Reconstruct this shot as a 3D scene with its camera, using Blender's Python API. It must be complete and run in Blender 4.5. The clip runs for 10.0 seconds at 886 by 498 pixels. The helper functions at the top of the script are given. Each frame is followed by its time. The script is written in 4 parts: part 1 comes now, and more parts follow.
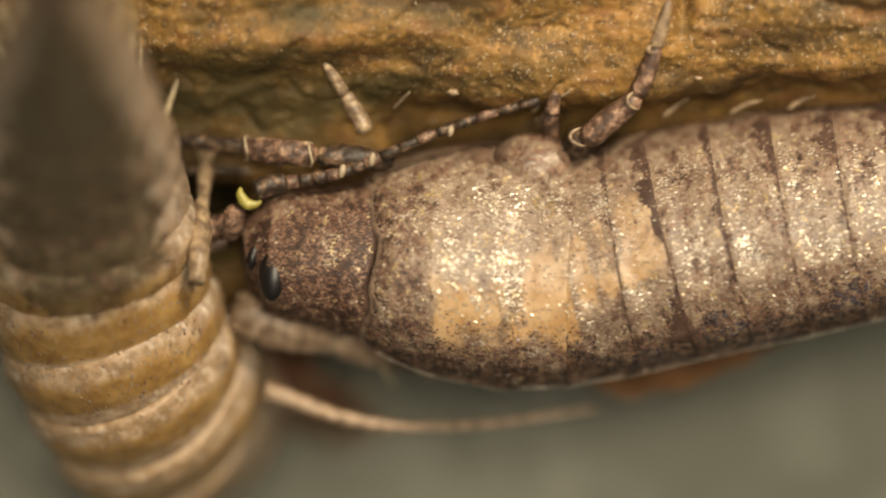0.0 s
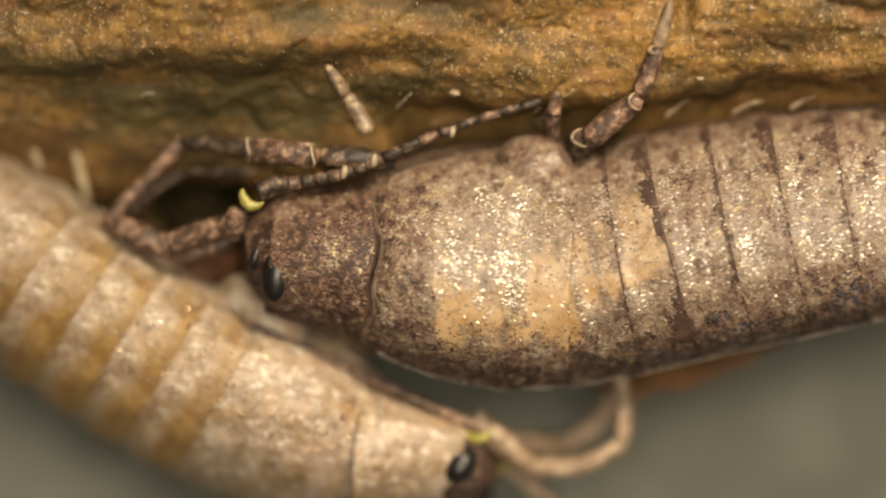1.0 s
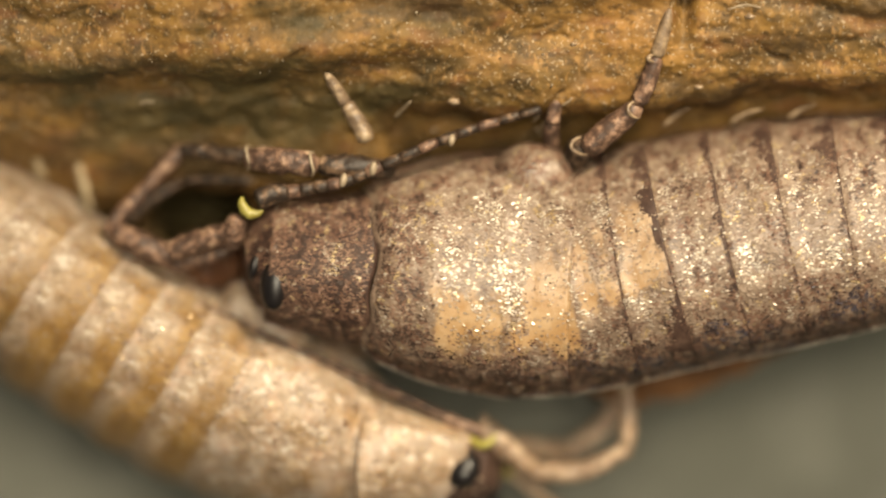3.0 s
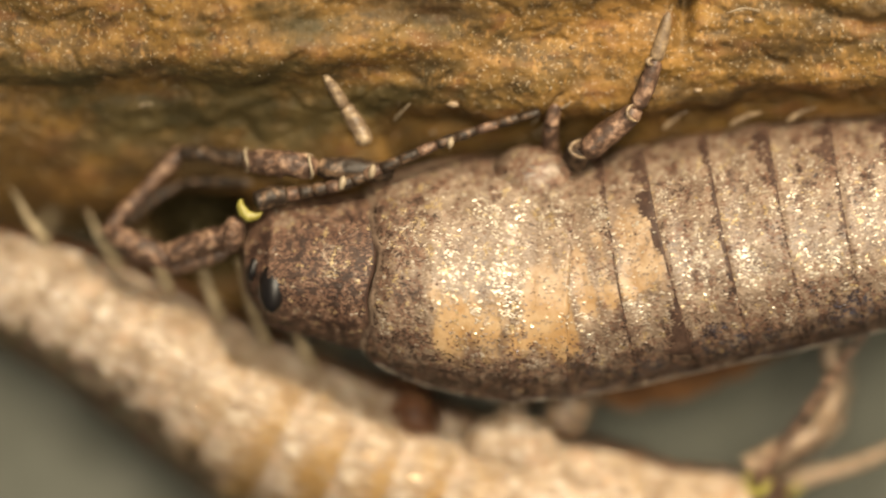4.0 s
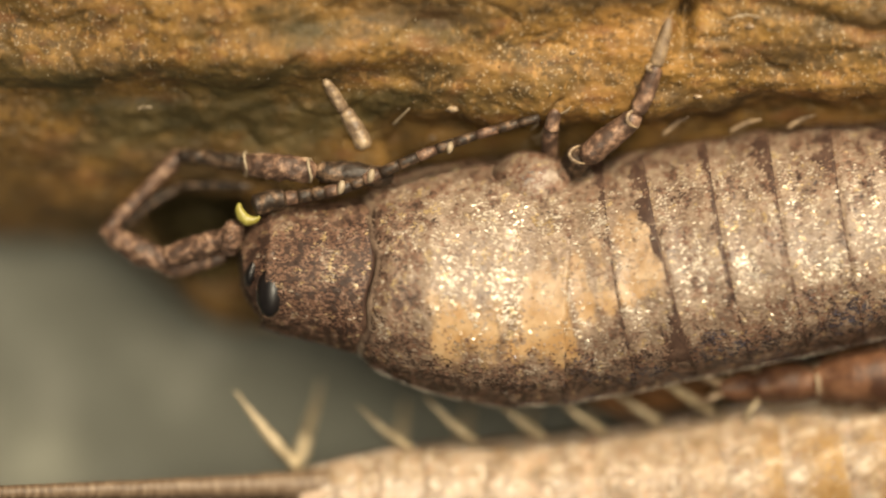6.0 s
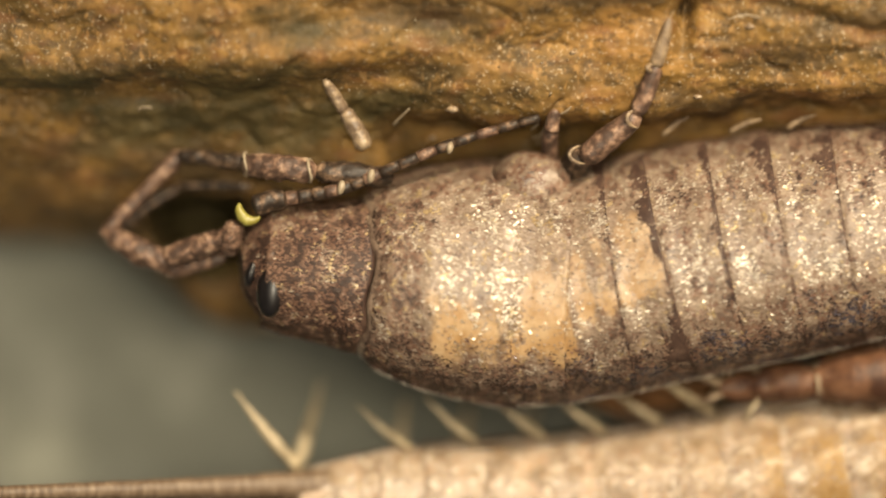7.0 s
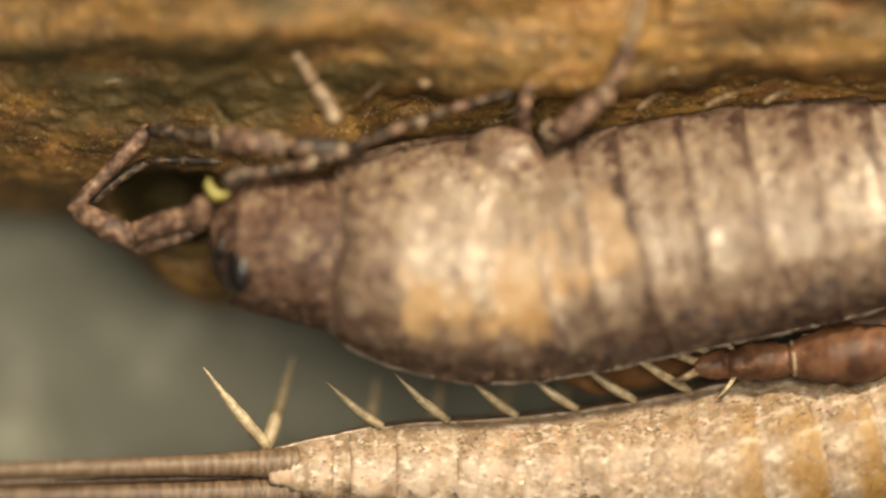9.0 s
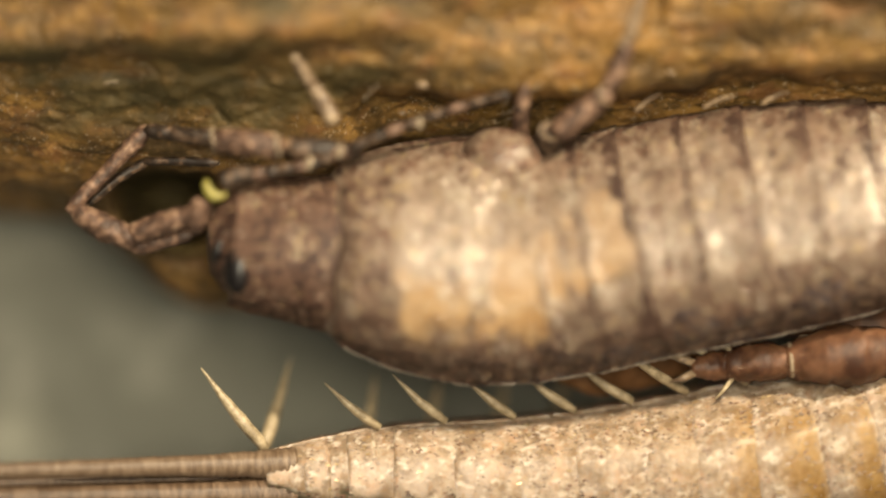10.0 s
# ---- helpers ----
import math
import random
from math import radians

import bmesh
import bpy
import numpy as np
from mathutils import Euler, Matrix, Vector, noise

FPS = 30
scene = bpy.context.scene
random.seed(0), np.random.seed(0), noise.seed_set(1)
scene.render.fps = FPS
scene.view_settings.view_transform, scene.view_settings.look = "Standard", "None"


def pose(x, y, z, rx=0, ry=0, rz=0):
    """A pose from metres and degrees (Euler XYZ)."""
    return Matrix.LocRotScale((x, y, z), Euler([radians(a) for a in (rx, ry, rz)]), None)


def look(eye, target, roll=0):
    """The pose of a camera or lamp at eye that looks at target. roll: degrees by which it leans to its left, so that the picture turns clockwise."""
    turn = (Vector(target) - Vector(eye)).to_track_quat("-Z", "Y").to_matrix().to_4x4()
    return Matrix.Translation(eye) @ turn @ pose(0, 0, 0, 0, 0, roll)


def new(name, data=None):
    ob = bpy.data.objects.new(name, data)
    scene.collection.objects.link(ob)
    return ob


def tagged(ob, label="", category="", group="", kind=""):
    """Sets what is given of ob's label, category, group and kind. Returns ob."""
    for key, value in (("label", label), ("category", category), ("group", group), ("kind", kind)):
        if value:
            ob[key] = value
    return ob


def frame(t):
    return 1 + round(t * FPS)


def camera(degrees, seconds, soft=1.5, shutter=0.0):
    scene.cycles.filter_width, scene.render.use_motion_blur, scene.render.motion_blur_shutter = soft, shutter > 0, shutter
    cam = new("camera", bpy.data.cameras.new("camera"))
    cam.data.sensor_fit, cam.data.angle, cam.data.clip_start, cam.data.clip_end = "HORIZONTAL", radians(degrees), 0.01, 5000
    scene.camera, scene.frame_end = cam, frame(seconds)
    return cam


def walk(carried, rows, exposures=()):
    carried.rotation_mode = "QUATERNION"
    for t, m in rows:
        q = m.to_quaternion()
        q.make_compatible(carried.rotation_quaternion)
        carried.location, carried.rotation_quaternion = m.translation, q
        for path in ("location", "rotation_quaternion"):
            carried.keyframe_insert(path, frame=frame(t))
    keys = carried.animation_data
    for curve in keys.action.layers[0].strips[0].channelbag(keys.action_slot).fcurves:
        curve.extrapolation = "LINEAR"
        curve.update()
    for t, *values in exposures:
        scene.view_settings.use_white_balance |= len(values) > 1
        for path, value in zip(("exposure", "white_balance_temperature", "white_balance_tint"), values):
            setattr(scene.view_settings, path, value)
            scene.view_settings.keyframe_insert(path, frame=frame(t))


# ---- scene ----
# ---------------------------------------------------------------- camera
# Plan unit: 8 micrometres, one pixel of the camera's view. Plan x runs along the twig, plan y away from it (south),
# both from the view's upper left corner; things are placed in it to fit that view.
U = 8e-6
CX, CY = 784.0, 441.0
HEIGHT = 0.1


def V(x, y, z=0.0):
    """A place in metres from plan units."""
    return Vector(((x - CX) * U, (CY - y) * U, z * U))


cam = camera(7.176, 10.0, soft=2.3, shutter=0.5)
cam.data.dof.use_dof = True
cam.data.dof.focus_distance = HEIGHT + 15 * U
cam.data.dof.aperture_fstop = 22.0

# seconds, stops: the picture brightens as the pale insect leaves
EXPOSURES = ((0.0, -0.12), (1.0, -0.13), (2.5, 0.0), (4.5, 0.06), (7.5, 0.05), (8.0, 0.0), (10.0, 0.02))
# seconds, east and south of the plan's centre, roll, nearness
STAGE = (
    (0.0, 2.1, 24.2, -0.34, 0.9995), (0.5, 1.4, 24.6, -0.34, 0.9995), (1.0, -1.5, 22.8, -0.46, 0.9985),
    (1.5, -6.4, 18.0, -0.48, 0.998), (2.0, -2.6, 13.2, -0.44, 0.998), (2.5, -1.1, 10.1, -0.43, 0.998),
    (4.0, 2.2, 3.3, -0.33, 0.998), (4.3, 0.3, 0.8, -0.1, 0.9995), (4.5, -0.7, 0.0, 0.0, 1.0), (5.0, 0.0, 0.0, 0.0, 1.0), (5.5, 4.7, -5.4, 0.04, 1.0),
    (7.0, 4.6, -6.1, 0.02, 1.0), (7.5, 7.7, -10.5, 0.03, 1.0), (7.6, 7.2, -9.8, 0.03, 1.0), (7.7, 53.0, 38.2, 0.1, 1.0108),
    (8.0, 53.0, 38.5, 0.1, 1.0108), (8.5, 50.2, 38.3, 0.12, 1.0115), (9.0, 54.5, 36.3, 0.1, 1.0118),
    (9.5, 56.3, 33.1, 0.14, 1.0113), (10.0, 58.4, 34.4, 0.16, 1.0113))
walk(cam, [(t, pose(e * U, -s * U, HEIGHT / k, 0, 0, r)) for t, e, s, r, k in STAGE], EXPOSURES)

# ---------------------------------------------------------------- light
world = bpy.data.worlds.new("room")
scene.world = world
world.use_nodes = True
world.node_tree.nodes["Background"].inputs[0].default_value = (1.0, 0.93, 0.82, 1)
world.node_tree.nodes["Background"].inputs[1].default_value = 0.17


def gooseneck(name, place, target, watts, size, colour):
    data = bpy.data.lights.new(name, "AREA")
    data.shape, data.size, data.energy, data.color = "DISK", size, watts, colour
    lamp = new(name, data)
    lamp.matrix_world = look(place, target)
    return lamp


gooseneck("ring_light", (0.007, 0.012, 0.118), V(950, 400, -60), 0.162, 0.045, (1.0, 0.87, 0.65))
spot = bpy.data.lights.new("gooseneck_lamp", "SPOT")
spot.energy, spot.color, spot.shadow_soft_size = 1.07, (1.0, 0.84, 0.6), 0.006
spot.spot_size, spot.spot_blend = radians(13.6), 0.9
new("gooseneck_lamp", spot).matrix_world = look((0.042, 0.07, 0.085), V(1290, 350, -60))

# ---------------------------------------------------------------- materials
def material(name, colours, scale, rough=0.6, bump=0.3, fine=4.0, spec=0.4, metal=0.0, detail=8.0, stretch=(1, 1, 1), sub=0.0, isle=0.0, trans=0.0, stain=None, span=(0.3, 0.7), spots=()):
    """A procedural surface: noise at two scales over a colour ramp, with relief. scale: plan units of the coarse mottling."""
    m = bpy.data.materials.new(name)
    m.use_nodes = True
    nt = m.node_tree
    n, link = nt.nodes, nt.links.new
    bsdf = n["Principled BSDF"]
    tex = n.new("ShaderNodeTexCoord")
    mp = n.new("ShaderNodeMapping")
    mp.inputs["Scale"].default_value = stretch
    link(tex.outputs["Object"], mp.inputs["Vector"])
    a = n.new("ShaderNodeTexNoise")
    a.inputs["Scale"].default_value = 1.0 / (scale * U)
    a.inputs["Detail"].default_value = detail
    a.inputs["Roughness"].default_value = 0.62
    b = n.new("ShaderNodeTexNoise")
    b.inputs["Scale"].default_value = fine / (scale * U)
    b.inputs["Detail"].default_value = 5.0
    for node in (a, b):
        link(mp.outputs[0], node.inputs["Vector"])
    mix = n.new("ShaderNodeMath")
    mix.operation = "MULTIPLY_ADD"
    link(b.outputs["Fac"], mix.inputs[0])
    mix.inputs[1].default_value = 0.15
    link(a.outputs["Fac"], mix.inputs[2])
    sub_n = n.new("ShaderNodeMath")
    sub_n.operation = "SUBTRACT"
    link(mix.outputs[0], sub_n.inputs[0])
    sub_n.inputs[1].default_value = 0.175
    last = sub_n.outputs[0]
    if isle:
        geo = n.new("ShaderNodeNewGeometry")
        add = n.new("ShaderNodeMath")
        add.operation = "MULTIPLY_ADD"
        link(geo.outputs["Random Per Island"], add.inputs[0])
        add.inputs[1].default_value = isle
        link(last, add.inputs[2])
        off = n.new("ShaderNodeMath")
        off.operation = "SUBTRACT"
        link(add.outputs[0], off.inputs[0])
        off.inputs[1].default_value = isle / 2
        last = off.outputs[0]
    ramp = n.new("ShaderNodeValToRGB")
    els = ramp.color_ramp.elements
    lo, hi = span
    for i, c in enumerate(colours):
        p = lo + (hi - lo) * i / max(1, len(colours) - 1)
        e = els[i] if i < 2 else els.new(p)
        e.position, e.color = p, (*c, 1)
    link(last, ramp.inputs["Fac"])
    colour = ramp.outputs["Color"]
    if stain:
        # broad stains of another colour: plan size, share, colour
        big = n.new("ShaderNodeTexNoise")
        big.inputs["Scale"].default_value = 1.0 / (stain[0] * U)
        big.inputs["Detail"].default_value = 4.0
        link(mp.outputs[0], big.inputs["Vector"])
        lim = n.new("ShaderNodeMapRange")
        lim.inputs["From Min"].default_value, lim.inputs["From Max"].default_value = 0.44, 0.62
        lim.inputs["To Max"].default_value = stain[1]
        link(big.outputs["Fac"], lim.inputs["Value"])
        over = n.new("ShaderNodeMix")
        over.data_type = "RGBA"
        link(lim.outputs[0], over.inputs["Factor"])
        link(colour, over.inputs["A"])
        over.inputs["B"].default_value = (*stain[2], 1)
        colour = over.outputs["Result"]
    for size, low, high, share, tint, pull in spots:
        # small marks: plan size, noise limits, share, colour, stretch
        mp2 = n.new("ShaderNodeMapping")
        mp2.inputs["Scale"].default_value = pull
        link(tex.outputs["Object"], mp2.inputs["Vector"])
        dots = n.new("ShaderNodeTexNoise")
        dots.inputs["Scale"].default_value = 1.0 / (size * U)
        dots.inputs["Detail"].default_value = 3.0
        link(mp2.outputs[0], dots.inputs["Vector"])
        lim = n.new("ShaderNodeMapRange")
        lim.inputs["From Min"].default_value, lim.inputs["From Max"].default_value = low, high
        lim.inputs["To Max"].default_value = share
        link(dots.outputs["Fac"], lim.inputs["Value"])
        over = n.new("ShaderNodeMix")
        over.data_type = "RGBA"
        link(lim.outputs[0], over.inputs["Factor"])
        link(colour, over.inputs["A"])
        over.inputs["B"].default_value = (*tint, 1)
        colour = over.outputs["Result"]
    link(colour, bsdf.inputs["Base Color"])
    rr = n.new("ShaderNodeMapRange")
    rr.inputs["To Min"].default_value, rr.inputs["To Max"].default_value = max(0.03, rough - 0.12), min(1, rough + 0.12)
    link(b.outputs["Fac"], rr.inputs["Value"])
    link(rr.outputs[0], bsdf.inputs["Roughness"])
    bsdf.inputs["Specular IOR Level"].default_value = spec
    bsdf.inputs["Metallic"].default_value = metal
    bsdf.inputs["Transmission Weight"].default_value = trans
    if sub:
        bsdf.inputs["Subsurface Weight"].default_value = sub
        bsdf.inputs["Subsurface Radius"].default_value = (1.0, 0.5, 0.2)
        bsdf.inputs["Subsurface Scale"].default_value = 30 * U
    if bump:
        bp = n.new("ShaderNodeBump")
        bp.inputs["Strength"].default_value = bump
        bp.inputs["Distance"].default_value = 0.12 * scale * U
        link(mix.outputs[0], bp.inputs["Height"])
        link(bp.outputs[0], bsdf.inputs["Normal"])
    return m


BARK = material("bark", [(0.066, 0.038, 0.011), (0.145, 0.08, 0.021), (0.225, 0.123, 0.029), (0.19, 0.108, 0.032), (0.29, 0.172, 0.054)], 58, 0.62, 0.9, 6.0, 0.3, stretch=(0.7, 1.0, 1), stain=(260, 0.65, (0.07, 0.046, 0.014)), span=(0.27, 0.73),
                spots=((130, 0.5, 0.63, 0.6, (0.32, 0.165, 0.046), (0.6, 1.1, 1)), (30, 0.5, 0.66, 0.5, (0.09, 0.05, 0.018), (1.1, 0.6, 1)), (17, 0.52, 0.66, 0.65, (0.04, 0.024, 0.009), (0.7, 1.1, 1)), (44, 0.55, 0.68, 0.6, (0.15, 0.062, 0.022), (0.6, 1.2, 1)), (12, 0.56, 0.68, 0.45, (0.38, 0.21, 0.07), (1.1, 0.6, 1)), (7, 0.6, 0.7, 0.55, (0.46, 0.37, 0.25), (1, 1, 1)), (110, 0.54, 0.63, 0.7, (0.045, 0.028, 0.011), (0.3, 1.3, 1))))
GROUND = material("grey_ground", [(0.148, 0.15, 0.122), (0.2, 0.201, 0.166), (0.26, 0.257, 0.215)], 130, 0.8, 0.3, 6.0, 0.2, span=(0.38, 0.62), stain=(380, 0.35, (0.132, 0.133, 0.105)))

BROWN = material("brown_cuticle", [(0.045, 0.022, 0.012), (0.13, 0.062, 0.032), (0.26, 0.14, 0.08), (0.36, 0.23, 0.15)], 34, 0.36, 0.4, 4.0, 0.5, span=(0.36, 0.64))
SKIN = material("mottled_cuticle", [(0.09, 0.057, 0.04), (0.19, 0.132, 0.093), (0.28, 0.208, 0.148), (0.37, 0.29, 0.215)], 46, 0.38, 0.25, 4.0, 0.5)
FILAMENT = material("ringed_filament", [(0.07, 0.042, 0.024), (0.15, 0.098, 0.06), (0.24, 0.165, 0.108)], 22, 0.45, 0.4, 4.0, 0.35, stretch=(2.5, 0.6, 0.6))
FILAMENT_PALE = material("pale_filament", [(0.1, 0.064, 0.038), (0.19, 0.132, 0.085), (0.28, 0.208, 0.14)], 22, 0.45, 0.4, 4.0, 0.35, stretch=(2.5, 0.6, 0.6))
SKIN_PALE = material("pale_cuticle", [(0.2, 0.142, 0.092), (0.31, 0.234, 0.166), (0.388, 0.309, 0.233), (0.5, 0.422, 0.338)], 34, 0.42, 0.45, 4.0, 0.4, sub=0.1, span=(0.3, 0.7), stretch=(1.0, 0.8, 0.8),
                     spots=((70, 0.52, 0.64, 0.5, (0.46, 0.375, 0.31), (1, 0.7, 0.7)), (16, 0.54, 0.66, 0.65, (0.6, 0.52, 0.43), (0.7, 1, 1)), (14, 0.54, 0.66, 0.45, (0.27, 0.155, 0.075), (1.0, 0.8, 0.8)), (40, 0.55, 0.67, 0.35, (0.47, 0.29, 0.18), (1, 0.8, 0.8))))


def tinted(m, name, colours):
    """Adds a tint, laid on by a mesh attribute of that name, to a surface."""
    nt = m.node_tree
    n, link = nt.nodes, nt.links.new
    base = n["Principled BSDF"].inputs["Base Color"]
    under = base.links[0].from_socket
    ramp = n.new("ShaderNodeValToRGB")
    ramp.color_ramp.elements[0].position, ramp.color_ramp.elements[1].position = 0.3, 0.7
    ramp.color_ramp.elements[0].color, ramp.color_ramp.elements[1].color = (*colours[0], 1), (*colours[1], 1)
    link(next(k for k in n if k.type == "TEX_NOISE").outputs["Fac"], ramp.inputs["Fac"])
    mask = n.new("ShaderNodeAttribute")
    mask.attribute_name = name
    over = n.new("ShaderNodeMix")
    over.data_type = "RGBA"
    link(mask.outputs["Fac"], over.inputs["Factor"])
    link(under, over.inputs["A"])
    link(ramp.outputs["Color"], over.inputs["B"])
    link(over.outputs["Result"], base)


# green growth, plus shade painted into the bark's folds and the hollow
tinted(BARK, "moss_shade", ((0.028, 0.024, 0.008), (0.085, 0.062, 0.022)))
tinted(SKIN, "amber", ((0.325, 0.18, 0.064), (0.43, 0.304, 0.172)))
tinted(SKIN_PALE, "amber", ((0.155, 0.078, 0.019), (0.32, 0.196, 0.067)))
# painted shade for the back that rises out of the lamps' light
tinted(SKIN_PALE, "dusk", ((0.02, 0.018, 0.007), (0.055, 0.049, 0.02)))
SKIN_DARK = material("dark_cuticle", [(0.036, 0.02, 0.015), (0.065, 0.037, 0.026), (0.115, 0.07, 0.05)], 40, 0.55, 0.0, 4.0, 0.25, 0.0)
FLAKE = material("reddish_bark", [(0.09, 0.04, 0.014), (0.18, 0.085, 0.032), (0.28, 0.15, 0.062)], 60, 0.65, 0.6, 6.0, 0.3)
# pale colour stands in for light caught along the plates' margin
RIM = material("lit_rim", [(0.55, 0.48, 0.38), (0.78, 0.7, 0.58)], 20, 0.35, 0.3, 4.0, 0.6)
PALE = material("pale_scales", [(0.188, 0.134, 0.094), (0.275, 0.204, 0.148), (0.375, 0.297, 0.224)], 40, 0.42, 0.0, 4.0, 0.45, 0.05, isle=0.2)
GOLD = material("gold_scales", [(0.3, 0.205, 0.098), (0.47, 0.35, 0.185), (0.6, 0.485, 0.3)], 40, 0.3, 0.0, 4.0, 0.65, 0.3, isle=0.2)
# shiny scales, coloured pale to paint glints on the back
GLINT = material("silver_glint_scales", [(0.48, 0.415, 0.33), (0.62, 0.55, 0.45), (0.76, 0.68, 0.57)], 40, 0.36, 0.0, 4.0, 0.7, 0.45, isle=0.2)
DARK = material("dark_scales", [(0.03, 0.017, 0.012), (0.062, 0.036, 0.026), (0.11, 0.068, 0.05)], 40, 0.45, 0.0, 4.0, 0.4, 0.05, isle=0.2)
VIOLET = material("violet_scales", [(0.03, 0.023, 0.03), (0.058, 0.05, 0.066), (0.12, 0.112, 0.145)], 40, 0.3, 0.0, 4.0, 0.7, 0.2, isle=0.3)
RUST = material("rust_scales", [(0.12, 0.062, 0.04), (0.195, 0.114, 0.076), (0.28, 0.18, 0.124)], 40, 0.45, 0.0, 4.0, 0.4, 0.05, isle=0.2)
LIMB = material("mottled_limb", [(0.055, 0.032, 0.022), (0.14, 0.08, 0.052), (0.28, 0.175, 0.115), (0.42, 0.312, 0.21)], 20, 0.5, 0.6, 3.5, 0.35, span=(0.35, 0.63))
LIMB_PALE = material("pale_limb", [(0.12, 0.08, 0.05), (0.28, 0.2, 0.12), (0.42, 0.33, 0.22)], 20, 0.4, 0.4, 4.0, 0.5)
LIMB_DARK = material("dark_limb", [(0.022, 0.014, 0.009), (0.065, 0.04, 0.024), (0.15, 0.092, 0.055), (0.27, 0.18, 0.11)], 18, 0.5, 0.6, 3.5, 0.35, span=(0.37, 0.63))
RING = material("ivory_ring", [(0.22, 0.165, 0.105), (0.42, 0.35, 0.25)], 14, 0.45, 0.3, 4.0, 0.4)
YELLOW = material("yellow_socket", [(0.2, 0.17, 0.03), (0.4, 0.36, 0.09)], 22, 0.4, 0.3, 4.0, 0.5)
EYE = material("black_eye", [(0.004, 0.003, 0.003), (0.012, 0.009, 0.008)], 20, 0.36, 0.1, 6.0, 0.4)
BROWN_LIMB = material("brown_limb", [(0.045, 0.018, 0.009), (0.1, 0.045, 0.022), (0.16, 0.078, 0.042), (0.27, 0.15, 0.09)], 60, 0.5, 0.5, 5.0, 0.3, sub=0.15)
TAN_SHANK = material("tan_shank", [(0.13, 0.083, 0.05), (0.26, 0.18, 0.118), (0.37, 0.28, 0.192), (0.47, 0.38, 0.275)], 24, 0.42, 0.5, 4.0, 0.4, sub=0.1)
STRAW = material("straw_bristle", [(0.22, 0.17, 0.1), (0.4, 0.32, 0.2), (0.5, 0.43, 0.3)], 16, 0.4, 0.3, 4.0, 0.4)
GRAIN = material("pale_grain", [(0.14, 0.085, 0.035), (0.3, 0.21, 0.12), (0.5, 0.43, 0.32)], 30, 0.5, 0.2, 4.0, 0.4, isle=0.9)


# ---------------------------------------------------------------- mesh helpers
def mesh_of(name, bm, mats):
    me = bpy.data.meshes.new(name)
    bm.to_mesh(me)
    bm.free()
    for m in mats if isinstance(mats, (list, tuple)) else [mats]:
        me.materials.append(m)
    me.polygons.foreach_set("use_smooth", [True] * len(me.polygons))
    return me


def part(name, bm, mats, parent=None, label="", at=None, kind=""):
    ob = new(name, mesh_of(name, bm, mats))
    ob.parent = parent
    if at is not None:
        ob.matrix_basis = at
    return tagged(ob, label=label, kind=kind)


def spline(points, n):
    """n + 1 places along a smooth curve through the points."""
    P = [Vector(p) for p in points]
    P = [2 * P[0] - P[1]] + P + [2 * P[-1] - P[-2]]
    out = []
    m = len(P) - 3
    for i in range(n + 1):
        f = min(i / n * m, m - 1e-6)
        k, u = int(f), f - int(f)
        a, b, c, d = P[k:k + 4]
        out.append(0.5 * (2 * b + (c - a) * u + (2 * a - 5 * b + 4 * c - d) * u * u + (3 * b - a - 3 * c + d) * u ** 3))
    return out


def interp(x, table):
    return float(np.interp(x, [r[0] for r in table], [r[1] for r in table]))


def tube(bm, places, radii, sides=14, rough=0.0, cap=True, flat=1.0, up=(0, 0, 1)):
    """A tapered limb along the places (metres); radii in plan units at even steps."""
    n = len(places)
    rings = []
    for i, p in enumerate(places):
        d = (places[min(i + 1, n - 1)] - places[max(i - 1, 0)]).normalized()
        side = d.cross(Vector(up))
        side = side.normalized() if side.length > 1e-4 else d.orthogonal().normalized()
        top = side.cross(d)
        r = float(np.interp(i / (n - 1), np.linspace(0, 1, len(radii)), radii)) * U
        ring = []
        for k in range(sides):
            a = 2 * math.pi * k / sides
            q = p + side * r * math.cos(a) + top * r * flat * math.sin(a)
            if rough:
                q += (q - p) * rough * (noise.noise(q / (14 * U)) + 0.6 * noise.noise(q / (5 * U)))
            ring.append(bm.verts.new(q))
        rings.append(ring)
    for a, b in zip(rings, rings[1:]):
        for k in range(sides):
            bm.faces.new((a[k], a[(k + 1) % sides], b[(k + 1) % sides], b[k]))
    if cap:
        bm.faces.new(rings[0][::-1])
        bm.faces.new(rings[-1])
    return bm


def joint(points, radii, n=28, rough=0.12, sides=22):
    """One limb segment with rounded ends; plan places."""
    pts = spline([V(*p) for p in points], n)
    f = np.linspace(0, 1, n + 1)
    rr = np.interp(f, np.linspace(0, 1, len(radii)), radii)
    rr = rr * np.minimum(1, np.sqrt(np.clip(1 - (1 - np.minimum(f, 1 - f) * 9) * (np.minimum(f, 1 - f) < 1 / 9) * 0.75, 0.05, 1)))
    return tube(bmesh.new(), pts, list(rr), sides, rough)


def hairs(bm, places, normals, length, width, rnd, lean=None):
    """Fine tapered bristles, three-sided."""
    for p, nrm in zip(places, normals):
        d = (nrm + Vector((rnd.gauss(0, 0.35), rnd.gauss(0, 0.35), rnd.gauss(0, 0.35))) + (lean or Vector((0, 0, 0)))).normalized()
        s = d.orthogonal().normalized() * width * U
        t = d.cross(s)
        l = length * U * rnd.uniform(0.6, 1.3)
        base = [bm.verts.new(p + s * math.cos(a) + t * math.sin(a)) for a in (0, 2.1, 4.2)]
        tip = bm.verts.new(p + d * l)
        for k in range(3):
            bm.faces.new((base[k], base[(k + 1) % 3], tip))
    return bm


